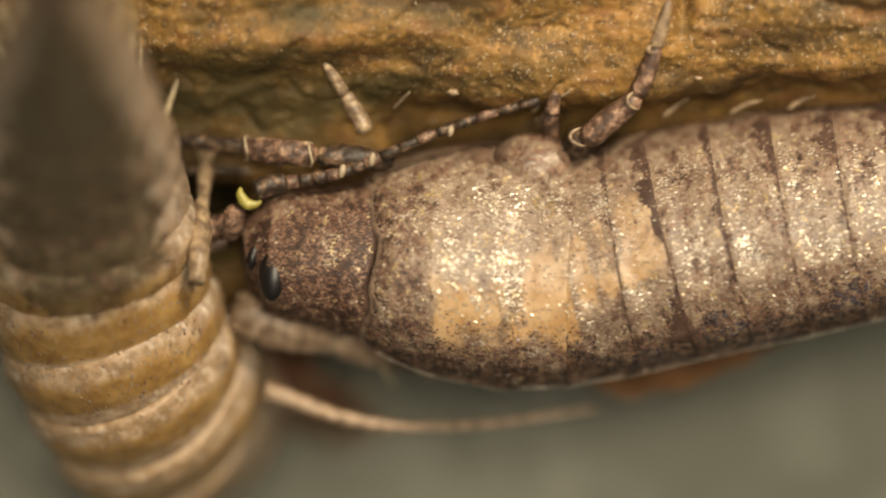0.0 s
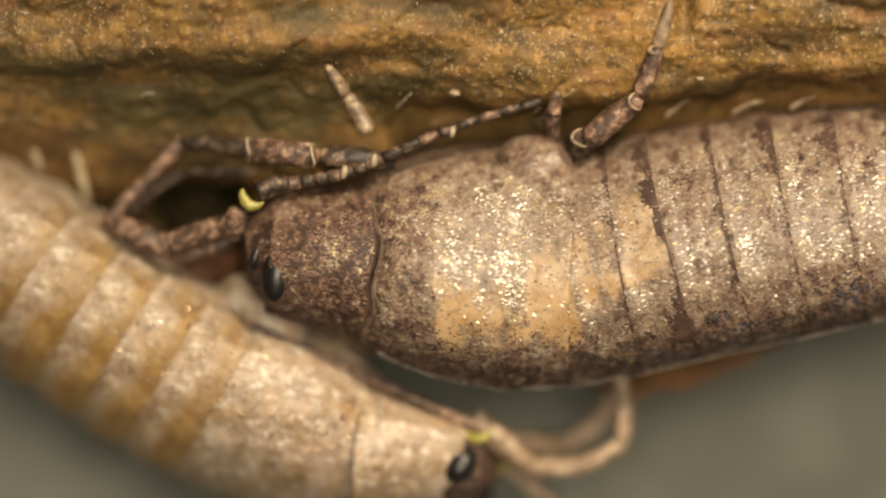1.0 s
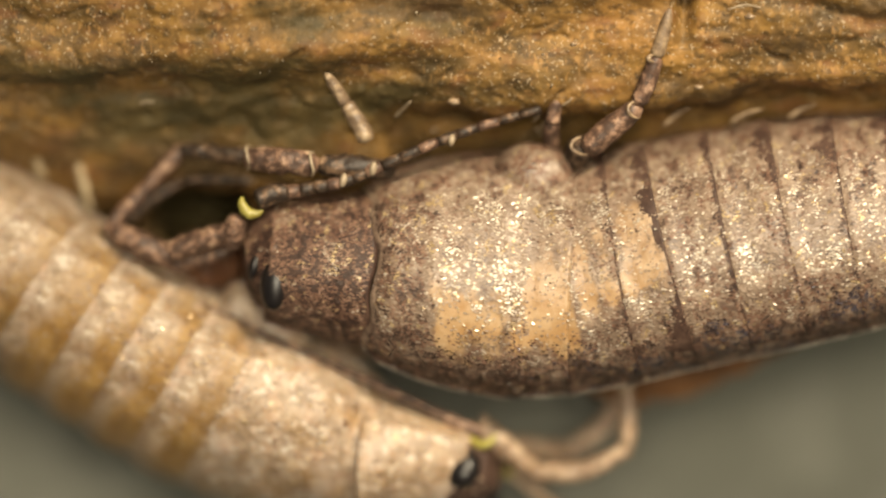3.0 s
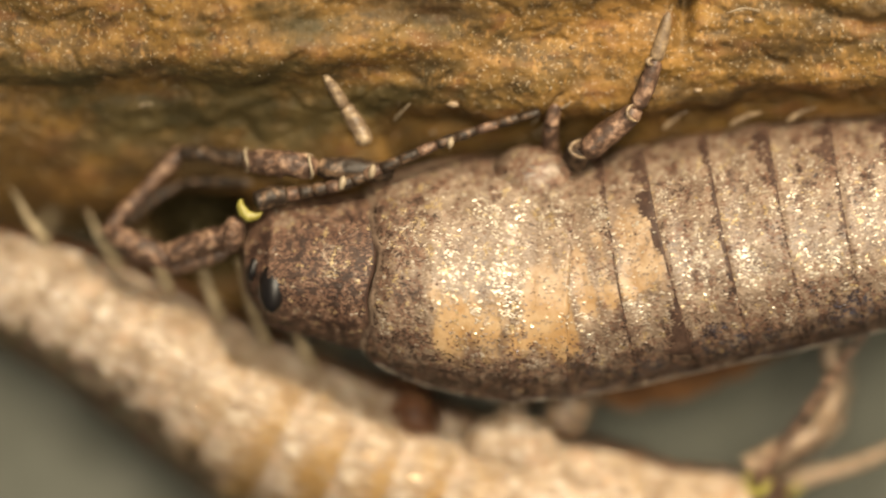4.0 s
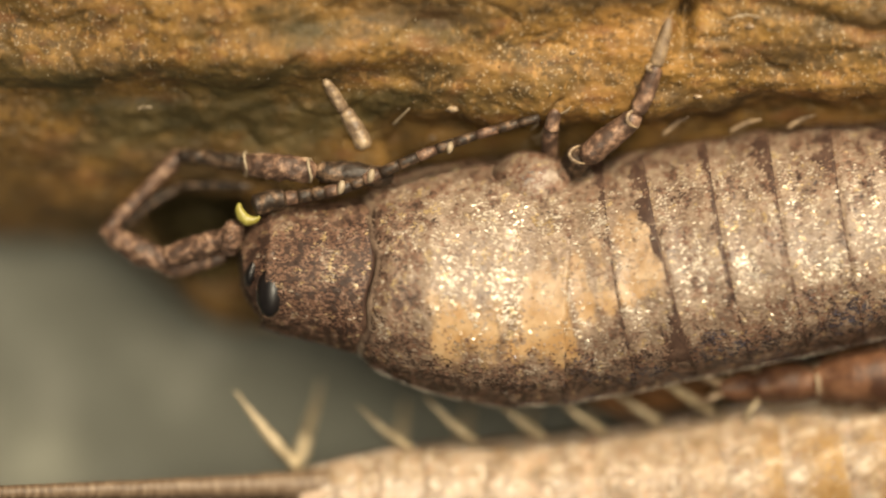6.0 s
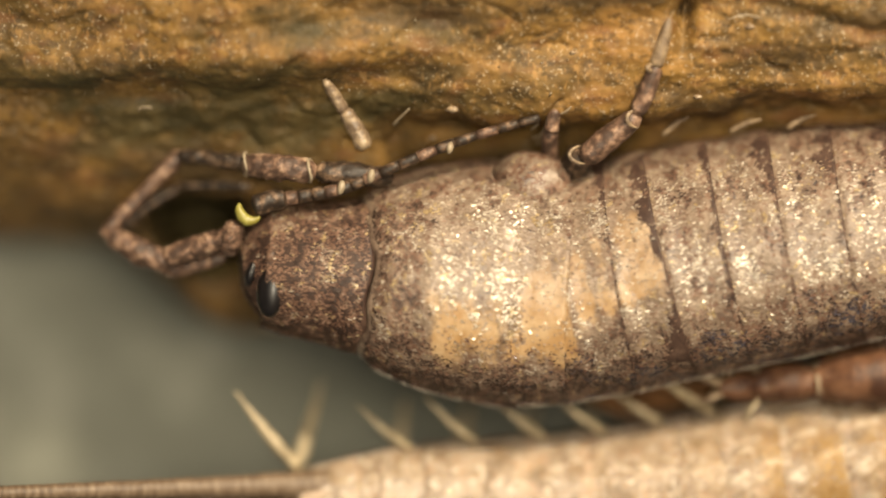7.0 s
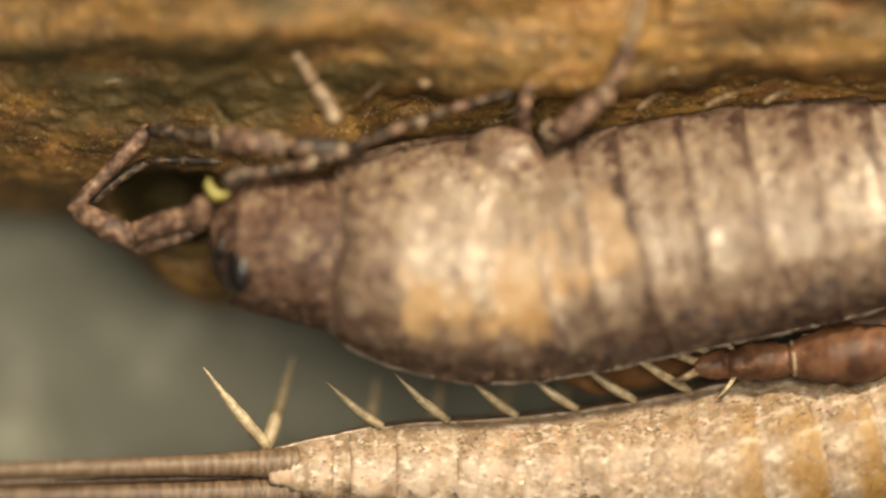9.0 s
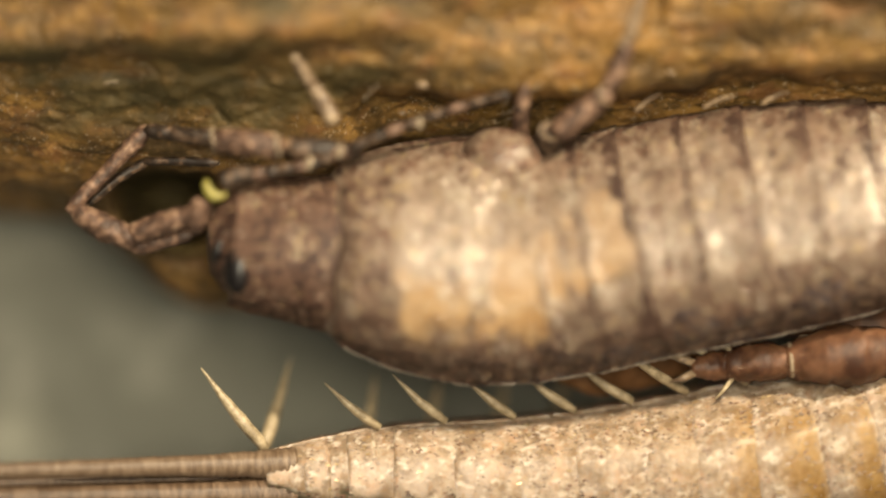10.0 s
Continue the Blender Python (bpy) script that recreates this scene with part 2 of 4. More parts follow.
# ---------------------------------------------------------------- ground and twig
def build_ground():
    bm = bmesh.new()
    bmesh.ops.create_grid(bm, x_segments=60, y_segments=60, size=0.4)
    for v in bm.verts:
        v.co.z = GROUND_Z * U
    part_ob = part("ground", bm, GROUND)
    tagged(part_ob, "dull grey-green matt tabletop under the twig", "ground", kind="structure")


GROUND_Z = -700


def smooth(lo, hi, x):
    f = min(1.0, max(0.0, (x - lo) / (hi - lo)))
    return f * f * (3 - 2 * f)


def shelf_moss_shade(x, y):
    """Share of the dark green-brown on the shelf of the bark: growth, with the fold's shade painted in."""
    n = noise.noise(Vector((x / 120.0, y / 60.0, 1.7))) + 0.6 * noise.noise(Vector((x / 34.0, y / 26.0, 6.1)))
    mid = 165 + 26 * math.sin(x / 260.0)
    return min(0.9, max(0.0, 1.15 - abs(y - mid) / (95.0 if y > mid else 80.0 + 45 * smooth(250, 450, x)) - max(0.0, (x - 560) / 330.0) - max(0.0, (190 - x) / 160.0) * (y > 150) + 0.75 * n,
                        0.6 - abs(x - 560) / 420.0 - abs(y - 60) / 160.0 + 0.6 * n))


def pit_shade(x, a):
    """Share of the dark painted as shade into the hollow beside the resting insect's head."""
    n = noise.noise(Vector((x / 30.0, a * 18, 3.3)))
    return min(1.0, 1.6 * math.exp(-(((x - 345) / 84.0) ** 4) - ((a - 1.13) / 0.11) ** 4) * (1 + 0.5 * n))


def twig_shape(x, a):
    """The twig's surface at plan x and angle a from its top towards the south: plan y, z."""
    r = 560 + 12 * math.sin(x / 260.0) + 0.0
    # long folds of the bark
    for c, w, d, k in ((0.30, 0.07, -16, 0.0), (0.42, 0.09, 6, 1.0), (0.60, 0.06, -8, 2.1), (0.12, 0.09, 8, 4.2), (1.05, 0.07, -10, 5.1)):
        m = c + 0.09 * math.sin(x / 330.0 + k) + 0.05 * math.sin(x / 137.0 + 2 * k)
        r += d * math.exp(-((a - m) / w) ** 2)
    p = Vector((x / 240.0, a * 3.2, 0.7))
    r += 20 * noise.noise(p) + 7 * noise.noise(p * 2.6) + 4 * noise.noise(Vector((x / 60.0, a * 20, 3))) + 2.2 * noise.noise(Vector((x / 26.0, a * 34, 9))) + 2 * noise.noise(Vector((x / 11.0, a * 60, 5)))
    # a terrace along the upper flank: a ridge, a steep fall, a shelf below it
    west = min(1.0, max(0.0, (980 - x) / 420.0))
    edge = 0.455 + 0.05 * math.sin(x / 210.0 + 0.6) + 0.025 * math.sin(x / 67.0)
    r += west * (6 * math.exp(-((a - edge + 0.06) / 0.06) ** 2) - 24 * smooth(edge - 0.03, edge + 0.13, a) * (1 - smooth(0.74, 1.0, a)))
    # further east the flank stands fuller
    r += 12 * (1 - west) * smooth(0.45, 0.62, a)
    # a groove under the resting insect's body, shaped to keep its far edge in the camera's view
    brink = math.asin((352 - 0.12 * (max(x, 1100) - 1100)) / 560) + 0.05 * noise.noise(Vector((x / 70.0, 2.2, 7.7)))
    r -= 72 * smooth(brink - 0.03, brink + 0.2, a) * smooth(620, 760, x)
    # a second, finer fold and narrow cracks
    r -= 16 * (1 - west) * math.exp(-((a - 0.36 - 0.07 * math.sin(x / 120.0)) / 0.05) ** 2)
    c = noise.noise(Vector((x / 150.0, a * 9 + 0.8 * noise.noise(Vector((x / 90.0, a * 5, 2))), 4.4)))
    r -= 7 * max(0.0, 1 - abs(c) * 7) * max(0.0, 0.4 + 2 * noise.noise(Vector((x / 70.0, a * 11, 8.2)))) + 5 * abs(noise.noise(Vector((x / 40.0, a * 16, 1.2))))
    # a deep cleft cut in to stand for the shadow beside the hind leg's foot
    r -= 55 * math.exp(-((x - 1216 + 60 * (a - 0.36)) / 15.0) ** 2 - ((a - 0.35) / 0.075) ** 2)
    # the flank swells out under the resting insect
    r += 155 * smooth(130, 420, x) * smooth(1.1, 1.34, a)
    # hollow beside the resting insect's head, its shade painted on as well
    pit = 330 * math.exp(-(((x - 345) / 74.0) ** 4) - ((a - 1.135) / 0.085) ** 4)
    tilt = -50 * max(0.0, 1 - x / 700.0)
    return -150 + r * math.sin(a), -480 + tilt + r * math.cos(a) - pit


def build_twig():
    bm = bmesh.new()
    moss_shade = bm.verts.layers.float.new("moss_shade")
    xs = np.concatenate([np.linspace(-1500, -60, 40), np.linspace(-50, 1620, 420), np.linspace(1640, 3100, 40)])
    angles = np.concatenate([np.linspace(-1.75, -0.1, 30), np.linspace(-0.08, 1.7, 200), np.linspace(1.75, 2.5, 12)])
    rows = []
    for x in xs:
        row = []
        for a in angles:
            y, z = twig_shape(x, a)
            row.append(bm.verts.new(V(x, y, max(z, GROUND_Z - 8))))
            row[-1][moss_shade] = max(shelf_moss_shade(x, y), pit_shade(x, a))
        y, z = twig_shape(x, angles[-1])
        row.append(bm.verts.new(V(x, -150, GROUND_Z - 8)))
        rows.append(row)
    m = len(rows[0])
    for a, b in zip(rows, rows[1:]):
        for k in range(m):
            bm.faces.new((a[k], b[k], b[(k + 1) % m], a[(k + 1) % m]))
    bm.faces.new(rows[0])
    bm.faces.new(rows[-1][::-1])
    bmesh.ops.recalc_face_normals(bm, faces=bm.faces)
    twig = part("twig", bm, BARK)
    tagged(twig, "weathered orange-brown twig with furrowed bark lying on the tabletop", "twig")
    return twig



def build_flap(twig):
    """A flake of bark that stands out under the twig's flank."""
    bm = bmesh.new()
    rows = []
    for i in range(61):
        u = i / 60
        x = 880 + 760 * u
        reach = float(np.interp(x, (880, 960, 1010, 1060, 1120, 1200, 1280, 1390, 1480, 1640), (40, 180, 275, 322, 336, 328, 300, 246, 195, 60))) + 8 * noise.noise(Vector((u * 14, 0, 4)))
        ring = []
        for k in range(36):
            a = 2 * math.pi * k / 36
            y = 400 + reach * 0.5 + reach * 0.5 * math.cos(a)
            z = -205 - 40 * u + 26 * math.sin(a) - 60 * (y - 400) / 300 + 12 * noise.noise(Vector((x / 60, y / 60, a)))
            ring.append(bm.verts.new(V(x, y + 9 * noise.noise(Vector((x / 30, y / 30, 2))), z)))
        rows.append(ring)
    for a, b in zip(rows, rows[1:]):
        for k in range(36):
            bm.faces.new((a[k], a[(k + 1) % 36], b[(k + 1) % 36], b[k]))
    bm.faces.new(rows[0])
    bm.faces.new(rows[-1][::-1])
    bmesh.ops.recalc_face_normals(bm, faces=bm.faces)
    part("bark_flake", bm, FLAKE, twig, "reddish-brown flake of bark standing off the twig")


def build_grains(twig):
    """Sand and dust caught in the bark."""
    rnd = random.Random(11)
    bm = bmesh.new()
    for _ in range(800):
        x, a = rnd.uniform(-60, 1640), rnd.uniform(-0.05, 1.25)
        y, z = twig_shape(x, a)
        s = rnd.choice((1.2, 1.6, 2.0, 2.4, 3.4)) * U
        p = V(x, y, z + 0.6)
        vs = [bm.verts.new(p + Vector((rnd.uniform(-1, 1), rnd.uniform(-1, 1), rnd.uniform(0.3, 1.0))) * s * 1.2) for _ in range(4)]
        for tri in ((0, 1, 2), (0, 3, 1), (1, 3, 2), (2, 3, 0)):
            bm.faces.new([vs[k] for k in tri])
    part("grain", bm, GRAIN, twig, "pale grains of dust in the bark", kind="stuff")
    # loose fibres and a few larger crumbs
    for pts in ([(700, 214), (714, 200), (729, 186)], [(948, 238), (962, 232), (970, 218)], [(955, 246), (972, 240), (982, 226)], [(946, 222), (956, 214), (958, 204)],
                [(996, 196), (1008, 190), (1016, 182)], [(245, 186), (258, 182), (270, 184)], [(1290, 30), (1320, 22), (1348, 26)]):
        track = []
        for x, y in pts:
            a = math.asin(max(-1, min(1, (y + 150) / 560)))
            z = twig_shape(x, a)[1]
            track.append(V(x, y, z + 8))
        part("fibre", tube(bmesh.new(), spline(track, 10), [1.6, 2.0, 1.4], 6, 0.2), RING, twig, "fine whitish fibre on the bark")
    for x, y, r in ((805, 187, 6), (1018, 88, 4), (770, 236, 4), (1330, 42, 5), (1240, 165, 4)):
        a = math.asin(max(-1, min(1, (y + 150) / 560)))
        z = twig_shape(x, a)[1]
        bm = bmesh.new()
        bmesh.ops.create_icosphere(bm, subdivisions=2, radius=r * U)
        for v in bm.verts:
            v.co.x *= 1.7
            v.co *= 1 + 0.8 * noise.noise(v.co / (4 * U) + Vector((x, y, 0)))
            v.co += V(x, y, z + 2)
        part("crumb", bm, LIMB_PALE, twig, "pale crumb caught in the bark")


build_ground()
TWIG = build_twig()
build_flap(TWIG)
build_grains(TWIG)


# ---------------------------------------------------------------- bristletails
MARGIN = [-0.1]


def section(th, a, b):
    """Cross-section of a body plate: lateral y, dorsal z; the lower margin flares a little."""
    y, z = a * math.cos(th), b * math.sin(th)
    if z > 0:
        z *= SHAPE.get("crest", 1.0)
    if z < 0:
        z *= 0.72
        y *= 1 - 0.1 * min(1, -math.sin(th) * 2)
    flare = math.exp(-((math.sin(th) - math.sin(MARGIN[0])) / 0.12) ** 2) * 0.045 * (MARGIN[0] > -0.5)
    return y * (1 + flare), z


SHAPE = {}


def plate_surface(u, th, L, s1, grow):
    """u 0 at the rear rim, 1 at the front; s1: the rear rim's distance behind the head."""
    s = max(0.0, min(1759.0, s1 - L * u))
    k = int(s)
    up = max(0.0, math.sin(th)) ** 0.5
    bulge = 1 + (grow - 1) * max(0.0, 1 - u / 0.5) * up
    if SHAPE["tuck"]:
        bulge -= 0.1 * max(0.0, (u - 0.7) / 0.3) ** 1.4 * SHAPE["tuck"] * up
    a = (SHAPE["broad"][k] + (SHAPE["broad"][k + 1] - SHAPE["broad"][k]) * (s - k)) * bulge
    b = (SHAPE["high"][k] + (SHAPE["high"][k + 1] - SHAPE["high"][k]) * (s - k)) * bulge
    if SHAPE["rib"]:
        rib = 1 + SHAPE["rib"] * math.sin(math.pi * min(1.0, max(0.0, (s - SHAPE["from"]) / (s1 - SHAPE["from"]))))
        a, b = a * rib, b * rib
    SHAPE["crest"] = 1.0 if not SHAPE["slim"] else float(np.interp(s, (0, 150, 500, 780, 960, 1200), (1.0, 0.84, 0.78, 0.88, 1.0, 1.04)))
    y, z = section(th, a, b)
    # the rear rim is drawn back in a shallow curve on the flanks
    x = L * u - 10 * (1 - u) * math.cos(th) ** 2
    if SHAPE["wave"]:
        x += (u ** 4 if SHAPE["wave"] > 0 else (1 - u) ** 4) * (7 * math.sin(2.6 * th + 0.8) + 4 * math.sin(7 * th))
    return Vector((x, y, z)) * U


def plate_bm(L, s1, grow, seed, dusk, seam=None):
    """One body plate; dusk(u, th) gives its shares of amber pigment and painted shade, seam(u, th) its dark scaleless
    bands.
    """
    bm = bmesh.new()
    amber, dark = bm.verts.layers.float.new("amber"), bm.verts.layers.float.new("dusk")
    rings = []
    steps = max(14, int(L / (4 if seam else 7)))
    us = [-0.06] + [k / steps for k in range(steps + 1)] + [1.06]
    n = 180 if seam else 110
    for u in us:
        ring = []
        for k in range(n):
            th = 2 * math.pi * k / n
            uu = min(max(u, 0), 1)
            p = plate_surface(uu, th, L, s1, grow)
            if u < 0:
                if SHAPE["slim"]:
                    p = Vector((p.x - 7 * U, p.y * 0.965, p.z * 0.965))
                else:
                    p = Vector((p.x + 8 * U, p.y * 0.9, p.z * 0.9))
            elif u > 1:
                p = Vector((p.x, p.y * 0.85, p.z * 0.85))
            else:
                q = p / U + Vector((seed * 77, 0, 0))
                p *= 1 + 0.012 * noise.noise(q / 55) + 0.008 * noise.noise(q / 18)
            ring.append(bm.verts.new(p))
            ring[-1][amber], ring[-1][dark] = dusk(uu, th)
        rings.append(ring)
    for i, (a, b) in enumerate(zip(rings, rings[1:])):
        for k in range(n):
            face = bm.faces.new((a[k], a[(k + 1) % n], b[(k + 1) % n], b[k]))
            if seam and seam(min(max(us[i] + 0.5 / steps, 0), 1), 2 * math.pi * (k + 0.5) / n):
                face.material_index = 2
            elif math.sin(2 * math.pi * (k + 0.5) / n) < math.sin(MARGIN[0]) - 0.03:
                face.material_index = 1
    bm.faces.new(rings[0][::-1])
    bm.faces.new(rings[-1])
    bmesh.ops.recalc_face_normals(bm, faces=bm.faces)
    return bm


def leaf(bm, p, x, y, n, l, w, lift, mat):
    """One insect scale: a small rounded blade rooted at p, pointing along x."""
    tip = x * l + n * (l * lift)
    mid = x * (l * 0.55) + n * (l * lift * 0.5 + 0.6 * U)
    vs = [bm.verts.new(q) for q in (p - y * w * 0.3, p + mid - y * w * 0.55, p + tip - y * w * 0.25, p + tip + y * w * 0.25, p + mid + y * w * 0.55, p + y * w * 0.3)]
    fc = bm.faces.new(vs)
    fc.material_index = mat


def shade_of(w, r):
    """Scale material for a tone r in 0..1: dark, rust, pale, gold in their shares."""
    pale, gold, dark, rust = w[:4]
    x = min(0.999, max(0.0, r)) * (pale + gold + dark + rust)
    return 2 if x < dark else 3 if x < dark + rust else 0 if x < dark + rust + pale else 1


def scales_bm(L, s1, grow, count, pattern, rnd, thin=0.0):
    """Scales over a plate, laid rearward. pattern(u, th, p) gives None where bare, else the weights of pale, gold, dark, rust."""
    bm = bmesh.new()
    lo, hi = MARGIN[0] - 0.04, math.pi - MARGIN[0] + 0.04
    shift = rnd.uniform(0, 90)

    def tone(u, th, rnd):
        q = Vector((L * u / 13 + shift, th * 160 / 18, shift))
        return 0.5 + 0.62 * noise.noise(q) + 0.4 * noise.noise(q * 2.4) + rnd.gauss(0, 0.1)
    for _ in range(count):
        u, th = rnd.random(), rnd.uniform(lo, hi)
        p = plate_surface(u, th, L, s1, grow)
        w = pattern(u, th, p)
        if w is None:
            continue
        e = 0.01
        dx = (plate_surface(min(u + e, 1), th, L, s1, grow) - plate_surface(max(u - e, 0), th, L, s1, grow)).normalized()
        dy = (plate_surface(u, th + e, L, s1, grow) - plate_surface(u, th - e, L, s1, grow)).normalized()
        n = dx.cross(dy).normalized()
        if n.dot(Vector((0, p.y, p.z))) < 0:
            n = -n
        ang = rnd.gauss(0, 0.3)
        back = (-dx * math.cos(ang) + dy * math.sin(ang)).normalized()
        side = n.cross(back)
        n2 = (n + side * rnd.gauss(0, 0.16)).normalized()
        side = n2.cross(back).normalized()
        mat = shade_of(w, tone(u, th, rnd))
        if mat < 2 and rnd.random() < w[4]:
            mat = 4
        elif mat == 2 and rnd.random() < w[5]:
            mat = 5
        if thin and mat < 2 and rnd.random() < thin:
            continue
        l = rnd.uniform(4.0, 8.5) * U * (1.0 if thin else 0.78)
        leaf(bm, p + n * rnd.uniform(0.4, 1.8) * U, back, side, n2, l, l * rnd.uniform(0.34, 0.54), rnd.uniform(0.0, 0.13), mat)
    return bm


SCALES = [PALE, GOLD, DARK, RUST, GLINT, VIOLET]


def frame_of(p, d, dorsal):
    """Pose with x along d and z near the dorsal direction."""
    x = d.normalized()
    y = dorsal.cross(x).normalized()
    z = x.cross(y)
    m = Matrix((x, y, z)).transposed().to_4x4()
    m.translation = p
    return m


def fur_of(bm, count, length, width, rnd):
    """Short bristles over a limb, as a mesh of their own."""
    bm.normal_update()
    pick = rnd.sample(list(bm.verts), min(count, len(bm.verts)))
    return hairs(bmesh.new(), [v.co.copy() for v in pick], [v.normal.copy() for v in pick], length, width, rnd)


# plates of a bristletail: name, from and to (distance behind the front of the head)
PLATES = [("head", 0, 72), ("pronotum", 45, 225), ("mesonotum", 186, 492), ("metanotum", 490, 588), ("tergite", 586, 678), ("tergite", 676, 768)]
PLATES += [("tergite", 766 + 107 * i, 875 + 107 * i) for i in range(7)] + [("tergite", 1513, 1605), ("tergite", 1603, 1680), ("tail_plate", 1678, 1740)]
PLATES = [(n, a - 34 if n in ("metanotum", "tergite", "tail_plate") else a, b) for n, a, b in PLATES]
BROAD = [(0, 40), (45, 92), (100, 108), (190, 128), (226, 131), (227, 138), (240, 152), (280, 171), (330, 188), (400, 204), (484, 212), (580, 198), (790, 197), (970, 194), (1140, 182), (1300, 152), (1450, 118), (1600, 78), (1740, 42)]
BROAD_MAIN = [(0, 42), (14, 74), (45, 105), (80, 115), (130, 121), (190, 133)] + [(s, w + 8) for s, w in BROAD[4:]]
HIGH_MAIN = [(0, 34), (45, 78), (100, 92), (190, 104), (226, 106), (227, 112), (250, 126), (320, 144), (450, 157), (560, 153), (760, 150), (1140, 138), (1300, 116), (1450, 92), (1600, 62), (1740, 34)]
HIGH_SIDE = [(0, 50), (45, 80), (100, 110), (222, 155), (226, 165), (320, 195), (450, 212), (560, 212), (760, 202), (950, 186), (1140, 164), (1300, 144), (1450, 124), (1600, 96), (1680, 74), (1740, 50)]


def mottle(p, size, k=0.0):
    return noise.noise(Vector((p[0] / size + k, p[1] / size, p[2] / size)))


# dark scaleless bands along the rear rims of the back plates: plate, from and to (degrees round the body), share at either end
SEAMS = ((4, 112, 152, 0.04, 0.16), (5, 84, 152, 0.13, 0.26), (5, 26, 66, 0.36, 0.03), (6, 58, 128, 0.07, 0.05), (6, 124, 152, 0.05, 0.2),
         (7, 92, 124, 0.04, 0.09), (7, 120, 152, 0.2, 0.24), (8, 60, 118, 0.03, 0.05), (8, 116, 152, 0.22, 0.24), (9, 100, 152, 0.1, 0.22), (10, 100, 152, 0.1, 0.22))


def seam_width(index, deg):
    """Share of a back plate, from its rear rim, that lies dark and scaleless."""
    w = 0.02
    for i, lo, hi, wa, wb in SEAMS:
        if i == index and lo - 4 < deg < hi + 4:
            f = min(1.0, max(0.0, (deg - lo) / (hi - lo)))
            fade = min(1.0, (deg - lo + 4) / 7.0, (hi + 4 - deg) / 7.0)
            w = max(w, fade * (wa + (wb - wa) * f) * (1 + 0.9 * mottle((deg / 6.0, index * 2.7, 3), 1)))
    return w


def scale_weights(name, index, s0, L, paler, bare, rnd):
    """The scale pattern of one plate."""
    def pattern(u, th, p):
        s = s0 + L * (1 - u)
        q = (s, th * 130, index * 3.1)
        deg = math.degrees(th)
        m = mottle(q, 46) + 0.6 * mottle(q, 17, 5)
        if paler:
            # dark scales crowd where shade is painted on the back
            k = back_shade(s, deg, mottle(q, 40))
            fleck = max(0.0, mottle((q[0] * 0.7, q[1], q[2]), 24, 2) + 0.5 * mottle(q, 9, 8))
            return 5.0 + 4 * fleck, 1.0 + 2 * max(0.0, -m), 8 * k, 0.15 + 5 * k + 1.2 * max(0.0, mottle(q, 40, 4)), 0.0, 0.0
        if name == "tergite" and u < seam_width(index, deg) and rnd.random() < 0.88:
            return None
        if bare and rnd.random() < bare(s, deg, m):
            return None
        if name == "pronotum" and u < 0.05:
            return None
        k = mottle((q[0], q[1] * 0.55, q[2]), 20, 7) + 0.6 * mottle(q, 9, 1)
        big = mottle((s, th * 150, index * 2.3), 75, 4) + 0.5 * mottle((s, th * 150, index * 2.3), 32, 6)
        # the crown of the back is evenly silvered, with glint scales crowded in to paint its highlight; the collar,
        # flank and far side are mottled
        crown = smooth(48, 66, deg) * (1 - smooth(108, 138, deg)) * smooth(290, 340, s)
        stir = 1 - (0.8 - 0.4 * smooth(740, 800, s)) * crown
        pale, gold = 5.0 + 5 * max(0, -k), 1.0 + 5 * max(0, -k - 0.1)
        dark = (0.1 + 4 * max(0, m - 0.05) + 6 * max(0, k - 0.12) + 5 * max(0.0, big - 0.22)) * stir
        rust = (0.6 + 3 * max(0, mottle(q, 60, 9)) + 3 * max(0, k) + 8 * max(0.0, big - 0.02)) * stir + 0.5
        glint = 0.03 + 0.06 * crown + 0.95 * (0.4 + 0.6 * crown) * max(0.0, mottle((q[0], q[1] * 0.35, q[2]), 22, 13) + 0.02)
        if name == "tergite" and deg > 50:
            rust += 10 * max(0.0, 0.5 - u) * max(0.0, 0.35 + mottle((deg / 25.0, index * 1.7, 5), 1)) * (0.4 + 0.6 * stir)
        edge = smooth(0, 1, (47 + 18 * m - deg) / 22.0)
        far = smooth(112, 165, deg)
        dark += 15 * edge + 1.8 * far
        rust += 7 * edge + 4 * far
        pale *= 1 - 0.9 * edge
        gold *= 1 - 0.3 * edge
        violet = edge * smooth(430, 640, s) * max(0.0, 0.35 + 1.6 * mottle(q, 55, 21))
        if name in ("head", "pronotum"):
            patch = smooth(-0.12, 0.22, mottle((s, th * 110, index), 44, 15) + 0.4 * mottle(q, 15, 3))
            dark, rust, gold, pale = dark + 9 - 6 * patch, rust + 10, gold + 0.6 + 2.2 * patch, pale * (0.2 + 0.7 * patch)
        if name == "mesonotum":
            collar = smooth(0.62, 0.93, u + 0.12 * m) * (1 - 0.5 * far)
            dark, rust, gold = dark + 7 * collar, rust + 5 * collar, gold + 3 * collar
            if u > 0.96:
                dark, glint, gold = dark + 22, 0.0, 0.5
        if name == "tergite" and u < 0.16:
            dark += (9 if deg > 62 else 14) * max(0, 0.5 + 0.9 * mottle((deg / 18.0, index, 0), 1)) * (1 - u / 0.16)
        if name == "tergite" and s > 780 and abs(deg - 112 - 24 * mottle((index * 9.7, 0, 0), 1)) < 7 and 0.35 < u < 0.6:
            dark += 3.5
        return pale, gold, dark, rust, glint, violet
    return pattern


